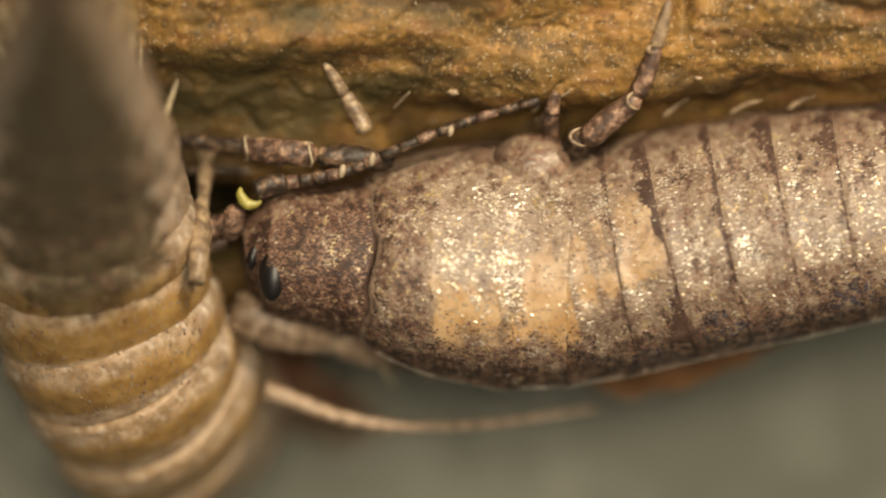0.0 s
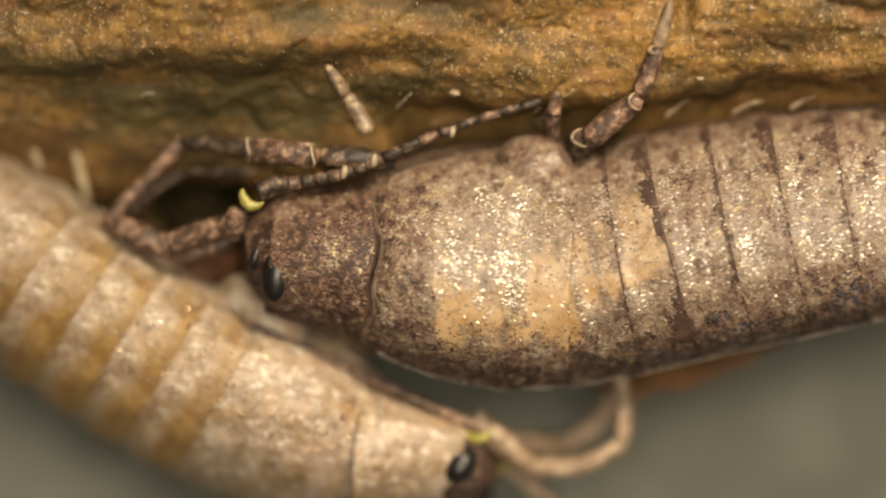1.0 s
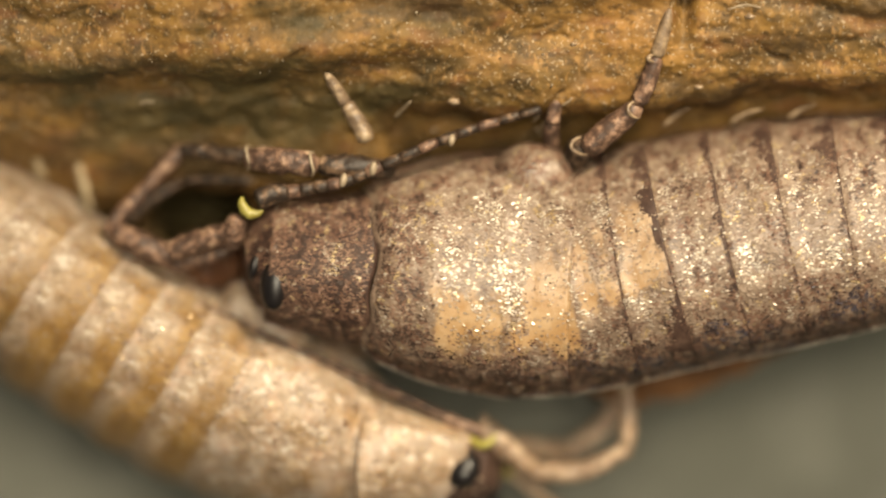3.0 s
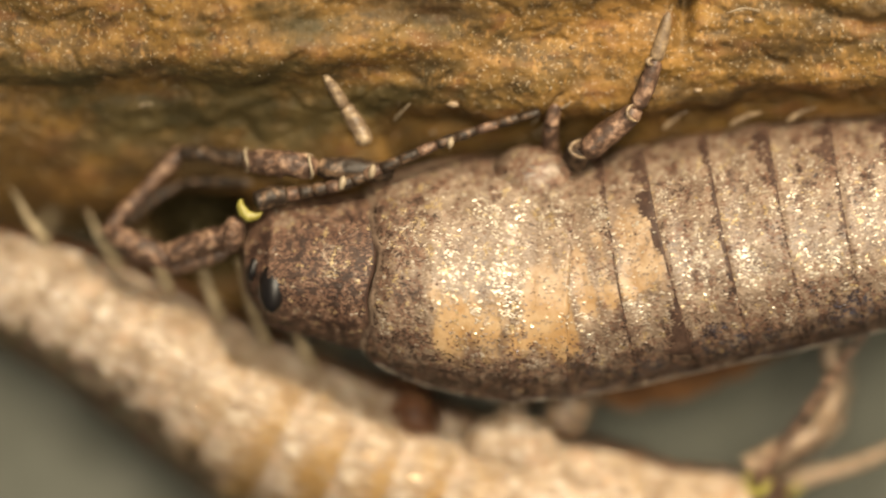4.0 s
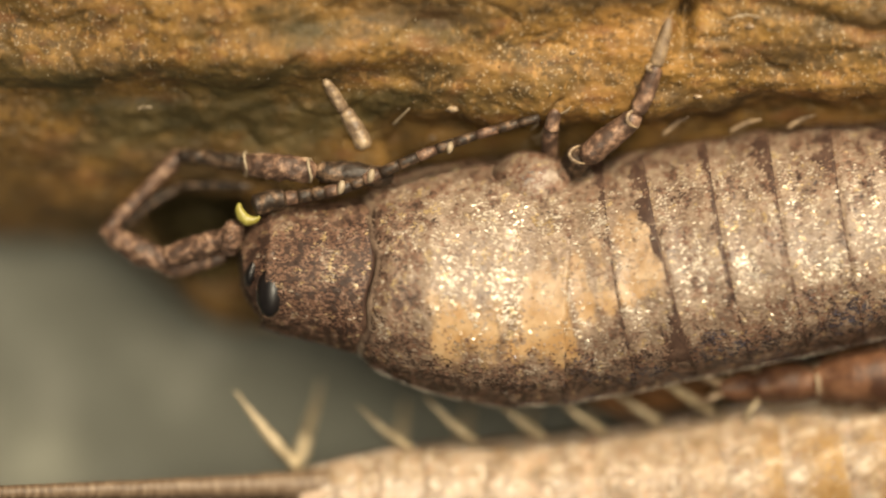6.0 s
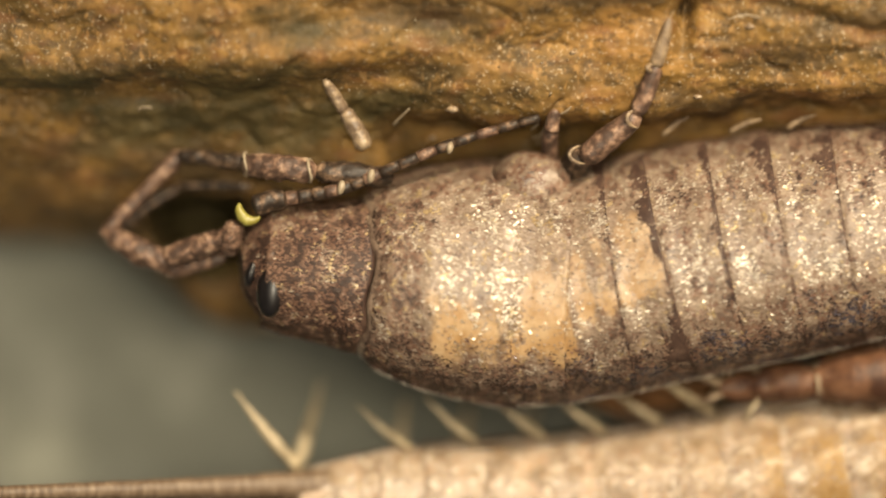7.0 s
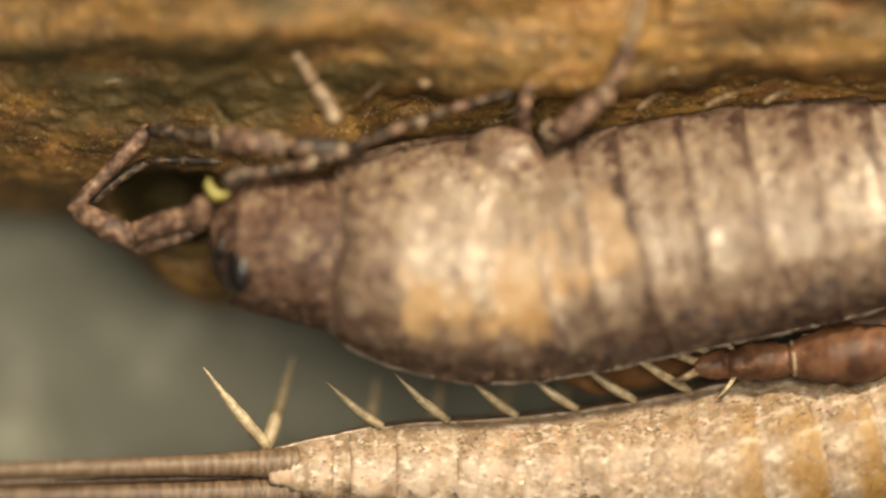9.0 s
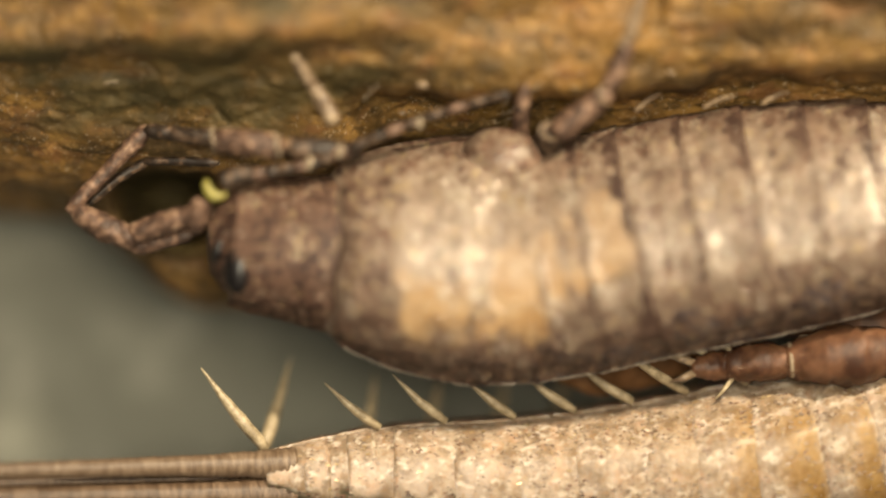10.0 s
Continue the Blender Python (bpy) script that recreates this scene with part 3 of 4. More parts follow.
def worn_share(s, deg, m, places, fray=2.0):
    """How bare the back is at a place: 0 covered, 1 bare; the borders fray."""
    best = 0.0
    for a, b, lo, hi in places:
        inside = min((s - a) / 10, (b - s) / 10, (deg - lo) / 8, (hi - deg) / 8) + fray * m
        best = max(best, min(0.94 - 0.006 * max(0.0, deg - 62), 0.5 + 0.28 * inside))
    return best


def bare_main(s, deg, m):
    """Worn places on the back where the amber cuticle lies bare."""
    return worn_share(s, deg, m, ((330, 446, 37, 70), (458, 486, 44, 62), (496, 584, 44, 96), (606, 632, 58, 100), (640, 670, 60, 104), (684, 758, 64, 108)))


def back_shade(s, deg, m):
    """Share of shade painted on the walking insect's back, behind the thorax, where it rises out of the lamps' light.
    """
    half = 22 + 38 * min(1.0, max(0.0, (s - 800) / 260.0))
    side = min(1.0, max(0.0, (half + 22 * m - abs(deg - 92)) / 16.0))
    return 0.85 * side * min(1.0, max(0.0, (s - 790) / 150.0))


def amber_bands(s, deg, m, front, rear, name):
    """Amber pigment of the walking insect: deepest behind the front of each plate, paling rearward."""
    if name in ("head", "pronotum"):
        return 0.1 + 0.5 * max(0.0, m)
    f = (s - front) / max(1.0, rear - front)
    band = min(1.0, max(0.0, (s - front + 4) / 8)) * min(1.0, max(0.0, 1.7 - 2.2 * f + 0.5 * m))
    back = min(1.0, max(0.0, (deg - 30) / 45.0))
    belly = min(1.0, max(0.0, (deg + 34 + 20 * m) / 26.0))
    if name == "mesonotum":
        return min(1.0, max(0.0, 0.25 * back + 0.9 * m))
    share = float(np.interp(s, (480, 560, 860, 960, 1100, 1740), (0.7, 1.2, 1.2, 0.5, 0.15, 0.1)))
    return min(1.0, (belly * band * (0.75 + 0.25 * back) + 0.3 * back) * share)


class Track:
    """A body axis, by distance behind the head."""

    def __init__(self, points, tail=None):
        pts = spline(points, 300)
        if tail is not None:
            pts = pts[::-1]
        self.pts = np.array([list(p) for p in pts])
        step = np.linalg.norm(np.diff(self.pts, axis=0), axis=1)
        self.at = np.concatenate([[0], np.cumsum(step)])
        if tail is not None:
            self.at = self.at - self.at[-1] + tail * U

    def place(self, s):
        s = s * U
        at, p = self.at, self.pts
        if s <= at[0]:
            d = p[0] - p[3]
            return Vector(p[0] + d / np.linalg.norm(d) * (at[0] - s))
        if s >= at[-1]:
            d = p[-1] - p[-4]
            return Vector(p[-1] + d / np.linalg.norm(d) * (s - at[-1]))
        return Vector([np.interp(s, at, p[:, i]) for i in range(3)])


def build_plates(thing, high, paler, bare, seed, density):
    """The body plates with their scales; local x forward, z dorsal. Returns (part, from, to)."""
    rnd = random.Random(seed)
    MARGIN[0] = -0.95 if paler else -0.1
    SHAPE["broad"] = [interp(s, BROAD if paler else BROAD_MAIN) for s in range(1762)]
    SHAPE["high"] = [interp(s, high) for s in range(1762)]
    SHAPE["slim"] = paler
    made = []
    for i, (name, s0, s1) in enumerate(PLATES):
        if name == "mesonotum" and not paler:
            s0 = 220
        L = s1 - s0
        grow = (1.006 - 0.006 * smooth(800, 1050, s0) if paler else 1.055) if name in ("mesonotum", "metanotum", "tergite") else 1.0
        if name == "mesonotum":
            grow = 1.0
        late = smooth(800, 1050, s0)
        SHAPE["rib"], SHAPE["from"] = (0.05 - 0.05 * late if paler and name in ("tergite", "metanotum") else 0.0), s0 + 34
        SHAPE["wave"] = 0 if paler else {"pronotum": -1, "mesonotum": 1}.get(name, 0)
        SHAPE["tuck"] = 0.0 if name in ("head", "pronotum") or (name == "mesonotum" and not paler) else 0.6 - 0.6 * late if paler else 1.0
        dusky = name == "head" or (name == "pronotum" and not paler)

        def worn(u, th):
            s, deg = s0 + L * (1 - u), math.degrees(th)
            if deg > 200:
                return 0.0, 0.0
            m = mottle((s, th * 130, i * 3.1), 46) + 0.6 * mottle((s, th * 130, i * 3.1), 17, 5)
            return smooth(0.3, 0.75, bare(s, deg, m)) * (0.88 - 0.4 * smooth(58, 92, deg)), 0.0

        def dusk(u, th):
            s, deg = s0 + L * (1 - u), math.degrees(th)
            if deg > 270:
                deg -= 360
            m = mottle((s, th * 130, i * 3.1), 40)
            return amber_bands(s, deg, m, max(s0, s0 + 34), s1, name), back_shade(s, deg, m)
        ob = part(name, plate_bm(L, s1, grow, seed + i, dusk if paler else worn, (lambda u, th: u < seam_width(i, math.degrees(th))) if name == "tergite" and not paler else None), [SKIN_DARK if dusky else SKIN_PALE if paler else SKIN, BROWN, SKIN_DARK], thing)
        n = int(L * 2 * interp(s1, BROAD) * density)
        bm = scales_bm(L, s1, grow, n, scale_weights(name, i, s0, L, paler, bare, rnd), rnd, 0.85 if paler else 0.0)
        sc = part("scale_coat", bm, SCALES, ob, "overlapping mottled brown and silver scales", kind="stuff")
        if name != "head":
            rim = []
            for sgn in (0, math.pi):
                th = MARGIN[0] if sgn == 0 else math.pi - MARGIN[0]
                bm = tube(bmesh.new(), [plate_surface(k / 10, th, L, s1, grow) for k in range(11)], [3.0] if paler else [3.4, 4.6, 3.8], 8, 0.3, flat=1.0 if paler else 0.4)
                part("margin", bm, SKIN_PALE if paler else SKIN_DARK if name == "pronotum" else RIM, ob, "thin bright margin of the back plate")
        made.append((ob, s0, s1))
    return made


# ---- the resting bristletail, back up, on the twig's flank
def build_resting():
    base = V(860, 480, -230)
    thing = new("bristletail")
    thing.matrix_basis = Matrix.Translation(base)
    tagged(thing, "mottled brown and silver bristletail resting on the twig", "insect", "bristletails")
    back = Matrix.Translation(-base)

    def put(name, bm, mat, parent=thing, label="", kind=""):
        return part(name, bm, mat, parent, label, back if parent is thing else None, kind)

    spine = Track([V(430, 472, -90), V(478, 465, -100), V(655, 482, -106), V(700, 488, -116), V(800, 486, -132), V(914, 493, -140), V(1010, 501, -138), V(1190, 461, -132), V(1400, 422, -128), V(1568, 397, -128), V(1800, 362, -140), V(2200, 330, -180)])
    up = Vector((0, 0.2, 1)).normalized()
    plates = build_plates(thing, HIGH_MAIN, False, bare_main, 3, 0.17)
    for ob, s0, s1 in plates:
        a, b = spine.place(s0), spine.place(s1)
        ob.matrix_basis = back @ frame_of(b, a - b, up)
    head = plates[0][0]
    # eyes
    for x, y, z, sx, sy, sz, turn in ((483, 510, -34, 25, 47, 18, -4), (449, 478, -50, 11, 24, 14, -14)):
        bm = bmesh.new()
        bmesh.ops.create_icosphere(bm, subdivisions=3, radius=1)
        m = Matrix.Translation(V(x, y, z)) @ pose(0, 0, 0, 0, -14, turn) @ Matrix.Diagonal((sx * U, sy * U, sz * U, 1))
        bmesh.ops.transform(bm, matrix=m, verts=bm.verts)
        eye = put("eye", bm, EYE, thing, "large glossy black compound eye")
        bm = bmesh.new()
        ring = [m @ Vector((1.03 * math.cos(k * math.pi / 16), 1.03 * math.sin(k * math.pi / 16), 0.12)) for k in range(33)]
        tube(bm, ring, [0.9], 6, 0.3, cap=False)
        put("eye_rim", bm, LIMB_DARK, thing, "thin pale rim of the eye")
    for x, y, z, r in ((484, 448, -22, 8), (466, 462, -38, 6)):
        bm = bmesh.new()
        bmesh.ops.create_icosphere(bm, subdivisions=2, radius=1)
        bmesh.ops.transform(bm, matrix=Matrix.Translation(V(x, y, z)) @ pose(0, 0, 0, 0, 0, x * 7) @ Matrix.Diagonal((r * U, 1.5 * r * U, 0.7 * r * U, 1)), verts=bm.verts)
        put("ocellus", bm, LIMB, thing, "small cream bump beside the eye")
    # antenna socket and antennae
    bm = bmesh.new()
    arc = [V(448 + 21 * math.cos(a), 362 + 23 * math.sin(a), -30) for a in np.linspace(0.7, 3.5, 22)]
    tube(bm, arc, [2, 7, 10, 11, 8, 3], 12, 0.2)
    put("antenna_socket", bm, YELLOW, thing, "bright yellow crescent at the antenna's base")
    put("antenna_base", joint([(452, 362, -36), (480, 350, -34), (512, 346, -36)], [21, 19, 17]), LIMB_DARK)
    ant = [(505, 347, -38), (560, 338, -38), (610, 328, -34), (660, 308, -30), (730, 278, -22), (800, 250, -28), (880, 224, -30), (960, 202, -24)]
    pts = spline([V(*p) for p in ant], 60)
    for k in range(15):
        seg = pts[k * 4:k * 4 + 5]
        r = 13.5 - 0.36 * k
        put("antenna_segment", tube(bmesh.new(), seg, [r * 0.88, r, r * 0.96, r * 0.8], 12, 0.1), LIMB_DARK if k % 3 else LIMB)
    for x, y, z, w in ((500, 349, -30, 7), (608, 326, -22, 9), (661, 306, -18, 9), (801, 256, -20, 8)):
        bm = bmesh.new()
        bmesh.ops.create_icosphere(bm, subdivisions=2, radius=1)
        bmesh.ops.transform(bm, matrix=Matrix.Translation(V(x, y, z)) @ pose(0, 0, 0, 0, 0, -12) @ Matrix.Diagonal((w * 0.75 * U, w * 1.5 * U, w * U, 1)), verts=bm.verts)
        put("antenna_ring", bm, RING, thing, "ivory ring on the dark antenna")
    # the long maxillary palp, folded forward in front of the head
    rnd = random.Random(8)
    palp = [([(420, 385, -46), (414, 412, -54), (404, 446, -70)], [17, 21, 15], LIMB),
            ([(416, 410, -56), (352, 432, -78), (288, 452, -95)], [17, 21, 19], LIMB),
            ([(404, 448, -92), (350, 464, -102), (292, 478, -112)], [10, 13, 12], LIMB),
            ([(306, 464, -96), (246, 440, -108), (186, 404, -120)], [19, 24, 17], LIMB),
            ([(178, 412, -122), (250, 338, -126), (322, 262, -120)], [13, 13, 16], LIMB),
            ([(214, 398, -165), (266, 352, -174), (322, 318, -176)], [8, 9, 9], LIMB_DARK),
            ([(312, 322, -160), (380, 321, -150), (446, 325, -140)], [8, 8, 8], LIMB_DARK),
            ([(314, 266, -114), (376, 274, -98), (440, 282, -80)], [12, 14, 16], LIMB_DARK),
            ([(432, 284, -62), (497, 290, -40), (564, 297, -32)], [20, 24, 21], LIMB),
            ([(560, 298, -40), (625, 302, -44), (700, 308, -60)], [19, 21, 17], LIMB_DARK)]
    for pts, rr, mat in palp:
        bm = joint(pts, rr, 30, 0.2)
        fur = fur_of(bm, 190, 14, 0.75, rnd)
        seg = put("palp_segment", bm, mat, thing, "hairy mottled pinkish-brown palp segment")
        part("hair", fur, STRAW, seg, kind="stuff")
    for x, y, z, r, turn in ((552, 296, -30, 22, 4), (438, 284, -58, 22, 6)):
        bm = bmesh.new()
        ring = [V(x + 3 * math.sin(a * 2), y + (r - 1.5) * math.cos(a), z + (r - 1.5) * math.sin(a)) for a in np.linspace(0, 2 * math.pi, 25)]
        tube(bm, ring, [2.8], 7, 0.4, cap=False)
        put("palp_ring", bm, RING, thing, "ivory ring at the palp's joint")
    # paranotal lobe over the middle leg
    bm = bmesh.new()
    bmesh.ops.create_icosphere(bm, subdivisions=4, radius=1)
    bmesh.ops.transform(bm, matrix=Matrix.Translation(V(944, 332, -90)) @ pose(0, 0, 0, 12, 0, -18) @ Matrix.Diagonal((76 * U, 70 * U, 48 * U, 1)), verts=bm.verts)
    lobe = put("side_lobe", bm, SKIN, thing, "rounded scaly side lobe of the thorax")
    rnd = random.Random(5)
    bm = bmesh.new()
    lm = Matrix.Translation(V(944, 332, -90)) @ pose(0, 0, 0, 12, 0, -18)
    for _ in range(2600):
        n = Vector((rnd.gauss(0, 1), rnd.gauss(0, 1), abs(rnd.gauss(0, 1)))).normalized()
        p = lm @ Vector((n.x * 76.5 * U, n.y * 70.5 * U, n.z * 48.5 * U))
        nn = (lm.to_3x3() @ Vector((n.x / 70, n.y / 66, n.z / 62))).normalized()
        back_d = (Vector((1, 0.2, 0)) - nn * nn.x).normalized()
        side = nn.cross(back_d)
        l = rnd.uniform(4, 7.5) * U
        leaf(bm, p, back_d, side, nn, l, l * 0.6, rnd.uniform(0, 0.2), shade_of((4.4, 0.8, 1.6, 4.4), 0.5 + 0.8 * noise.noise(p / (14 * U)) + rnd.gauss(0, 0.12)))
    part("scale_coat", bm, SCALES, lobe, "mottled scales on the lobe", kind="stuff")
    # legs on the twig side
    legs = [("tarsus", [(652, 258, -46), (634, 222, -44), (612, 186, -36)], [16, 16, 13], LIMB_PALE),
            ("tarsus_tip", [(614, 192, -36), (596, 162, -26), (578, 134, -16)], [12, 11, 7], LIMB_PALE),
            ("femur", [(1010, 330, -140), (1020, 300, -105), (1036, 262, -56)], [32, 30, 25], LIMB_DARK),
            ("tibia", [(1036, 276, -34), (1084, 238, -24), (1136, 196, -8)], [21, 23, 17], LIMB),
            ("tarsus", [(1130, 196, -6), (1150, 154, 6), (1166, 108, 18)], [16, 16, 13], LIMB),
            ("tarsus_tip", [(1164, 114, 18), (1176, 74, 28), (1188, 28, 40)], [13, 12, 7], LIMB_PALE),
            ("tibia", [(984, 300, -130), (978, 262, -85), (980, 222, -46)], [17, 15, 14], LIMB),
            ("tarsus", [(980, 228, -44), (984, 205, -38), (990, 186, -30)], [14, 13, 10], LIMB)]
    rnd = random.Random(21)
    for name, pts, rr, mat in legs:
        bm = joint(pts, rr, 28, 0.1)
        fur = fur_of(bm, 90, 14, 0.7, rnd)
        seg = put(name, bm, mat)
        part("hair", fur, STRAW, seg, kind="stuff")
    for x, y, z, r, k in ((1040, 262, -32, 27, 0.6), (1134, 200, -6, 20, 0.8), (1164, 112, 18, 14, 0.5)):
        bm = bmesh.new()
        arc = [V(x - r * math.cos(a), y + 0.2 * r + r * math.sin(a) * k, z + 6 + 8 * math.cos(a)) for a in np.linspace(-1.3, 1.6, 16)]
        tube(bm, arc, [1.2, 3.4, 4, 3.4, 1.2], 8, 0.4)
        put("knee_ring", bm, LIMB_PALE, thing, "pale ring at the leg's joint")
    # styli standing out behind the far margin
    for x, y, tx, ty in ((1180, 232, 1226, 200), (1300, 226, 1356, 204), (1402, 220, 1452, 196)):
        put("stylus", tube(bmesh.new(), spline([V(x, y, -90), V((x + tx) / 2, (y + ty) / 2 - 4, -82), V(tx, ty, -70)], 8), [4, 5, 4, 1], 8), LIMB_PALE, thing, "pale pointed stylus")
    return thing


build_resting()


# ---- the walking bristletail, seen from its side
def build_walker():
    thing = new("bristletail")
    tagged(thing, "pale cream and amber bristletail walking past on its side", "insect", "bristletails")
    plates = build_plates(thing, HIGH_SIDE, True, None, 40, 0.09)
    rnd = random.Random(77)
    extras = {}
    # side lobes of the thorax, their rear corners standing off the flank
    for i, s, lx, lz in ((2, 440, 76, 84), (3, 545, 50, 66)):
        ob, s0, s1 = plates[i]
        a, b = interp(s, BROAD), interp(s, HIGH_SIDE)
        bm = bmesh.new()
        bmesh.ops.create_icosphere(bm, subdivisions=4, radius=1)
        bmesh.ops.transform(bm, matrix=Matrix.Translation(Vector((s1 - s, a * 0.66, -b * 0.46)) * U) @ pose(0, 0, 0, 28, 18, 0) @ Matrix.Diagonal((lx * U, 38 * U, lz * U, 1)), verts=bm.verts)
        part("side_lobe", bm, SKIN_PALE, ob, "rounded cream side lobe of the thorax")
    # styli under the abdomen: distance behind the head, plate
    for s, i in ((1728, 15), (1557, 13), (1437, 12), (1309, 11), (1202, 10), (1092, 9), (990, 8), (885, 7)):
        ob, s0, s1 = plates[i]
        a, b = interp(s, BROAD), interp(s, HIGH_SIDE)
        last = i == 15
        for sgn in (1, -1):
            p0 = Vector((s1 - s - (22 if last else 0), sgn * a * 0.62, -b * 0.6)) * U
            d = Vector((-0.62, 0.1, -0.8) if last else (-0.8, 0.5 if s < 1000 else 0.1, -0.6)) if sgn > 0 else Vector((0.35 if last else 0.2, -0.2, -0.9))
            l = (185 if last else 190 if s < 1000 else 128) * (1 if sgn > 0 else 1.1) * U
            p2 = p0 + d.normalized() * l
            mid = (p0 + p2) / 2 + Vector((0, 0, 5 * U))
            part("stylus", tube(bmesh.new(), spline([p0, mid, p2], 10), [7, 9, 9, 6.5, 3.5, 1] if not last else [9, 12, 12, 9, 5, 1], 8, 0.15), STRAW, ob, "straw-coloured pointed stylus")
    # tail filaments
    for name, L, r0, dy, dz, side in (("tail_filament", 1250, 27, 0, 44, 0.0), ("cercus", 900, 23, 24, -6, 0.02), ("cercus", 900, 20, -26, 6, -0.03)):
        pts = spline([Vector((40, dy, dz)) * U, Vector((-L * 0.5, dy + side * L * 0.5, dz * 0.8)) * U, Vector((-L, dy + side * L, dz * 0.6)) * U], 160)
        rr = [r0 * (1 - 0.7 * k / 160) * (1 + 0.4 * math.exp(-k / 12)) * (1.0 if k % 2 else 0.94) for k in range(161)]
        part(name, tube(bmesh.new(), pts, rr, 10, 0.08), FILAMENT_PALE if dz < 0 else FILAMENT, plates[-1][0], "pale brown ringed tail filament")
    # head: eyes, sockets, antennae, palps
    head = plates[0][0]
    for sgn in (1, -1):
        bm = bmesh.new()
        bmesh.ops.create_icosphere(bm, subdivisions=3, radius=1)
        bmesh.ops.transform(bm, matrix=Matrix.Translation(Vector((30, sgn * 52, 34)) * U) @ Matrix.Diagonal((34 * U, 26 * U, 40 * U, 1)), verts=bm.verts)
        part("eye", bm, EYE, head, "large glossy black compound eye")
        bm = bmesh.new()
        arc = [Vector((62 + 22 * math.cos(a), sgn * 56, -30 + 22 * math.sin(a))) * U for a in np.linspace(0, 4.2, 20)]
        tube(bm, arc, [3, 8, 9, 8, 3], 9)
        part("antenna_socket", bm, YELLOW, head, "bright yellow crescent at the antenna's base")
    for k, sgn in enumerate((1, -1)):
        sag = 0.0 if sgn > 0 else 1.0
        pts = spline([Vector((0, 0, 0)), Vector((180, -46 * sag, 10)) * U, Vector((380, -38 * sag, 6)) * U, Vector((600, 6 * sag, -10)) * U], 90)
        rr = [(10 - 7.5 * (j / 90) ** 0.8) * (1.0 if j % 3 else 0.86) for j in range(91)]
        extras[f"antenna{k}"] = part("antenna", tube(bmesh.new(), pts, [(1.8 if k else 1.2) * r for r in rr], 10, 0.1), TAN_SHANK if k else LIMB, thing, "brown ringed thread-like antenna")
    for k in range(2):
        ob = part("palp", tube(bmesh.new(), spline([Vector((0, 0, 0)), Vector((80, 0, 4)) * U, Vector((150, 0, 0)) * U], 14), [20, 24, 22, 17], 12, 0.2), TAN_SHANK, thing, "jointed pinkish-brown palp")
        for pts, rr in (([(142, 0, 0), (205, 60, 10), (240, 140, 10)], [18, 19, 17, 14]), ([(238, 134, 10), (200, 190, 6), (150, 236, 0)], [15, 16, 14, 12]), ([(154, 230, 0), (125, 245, 0), (95, 252, 0)], [11, 11, 9, 5])):
            part("palp_segment", tube(bmesh.new(), spline([Vector(p) * U for p in pts], 18), rr, 14, 0.2), TAN_SHANK, ob)
        extras[f"palp{k}"] = ob
    # legs: the first thin, as only its shank shows
    for k, g in enumerate((0.42, 1.0, 1.15, 1.1)):
        def leg_bm(pts, rr, sides=14):
            return tube(bmesh.new(), spline([Vector(p) * U for p in pts], 16), [r * g for r in rr], sides, 0.22)
        bm = leg_bm([(0, 0, 0), (90, 0, 8), (190, 0, 0)], [34, 46, 44, 26])
        fur = fur_of(bm, 90, 24, 1.0, rnd)
        femur = part("leg", bm, BROWN_LIMB if k > 1 else TAN_SHANK if k else LIMB_PALE, thing, "brown translucent bristly leg")
        part("hair", fur, RING, femur, kind="stuff")
        bm = leg_bm([(182, 0, 0), (240, 0, -14), (300, 0, -18)], [22, 30, 30, 22])
        fur = fur_of(bm, 110, 24, 1.0, rnd)
        part("tibia", bm, BROWN_LIMB if k > 1 else TAN_SHANK if k else LIMB_PALE, femur)
        part("hair", fur, RING, femur, kind="stuff")
        part("tarsus", leg_bm([(296, 0, -18), (330, 0, -12), (362, 0, -4)], [21, 23, 18, 12]), BROWN_LIMB if k > 1 else LIMB, femur)
        for side in (1, -1):
            hook = spline([Vector(p) * U for p in ((352, 6 * side * g, -4), (378, 15 * side * g, 6), (402, 20 * side * g, -6))], 10)
            part("claw", tube(bmesh.new(), hook, [7 * g, 6 * g, 1], 8, 0.1), LIMB_PALE, femur, "pale hooked claw")
            spur = spline([Vector(p) * U for p in ((288, 20 * side * g, -14), (306, 38 * side * g, -4), (324, 52 * side * g, -10))], 8)
            part("spur", tube(bmesh.new(), spur, [4.5 * g, 3.5 * g, 0.8], 7, 0.1), STRAW, femur, "stiff pale spur")
        bm = bmesh.new()
        ring = [Vector((184, 25 * g * math.cos(a), 25 * g * math.sin(a))) * U for a in np.linspace(0, 2 * math.pi, 21)]
        tube(bm, ring, [4 * g], 7, 0.2, cap=False, up=(1, 0, 0))
        part("knee_ring", bm, RING, femur, "pale ring at the knee")
        extras[f"leg{k}"] = femur
    return thing, plates, extras


WALKER, WALKER_PLATES, WALKER_EXTRAS = build_walker()


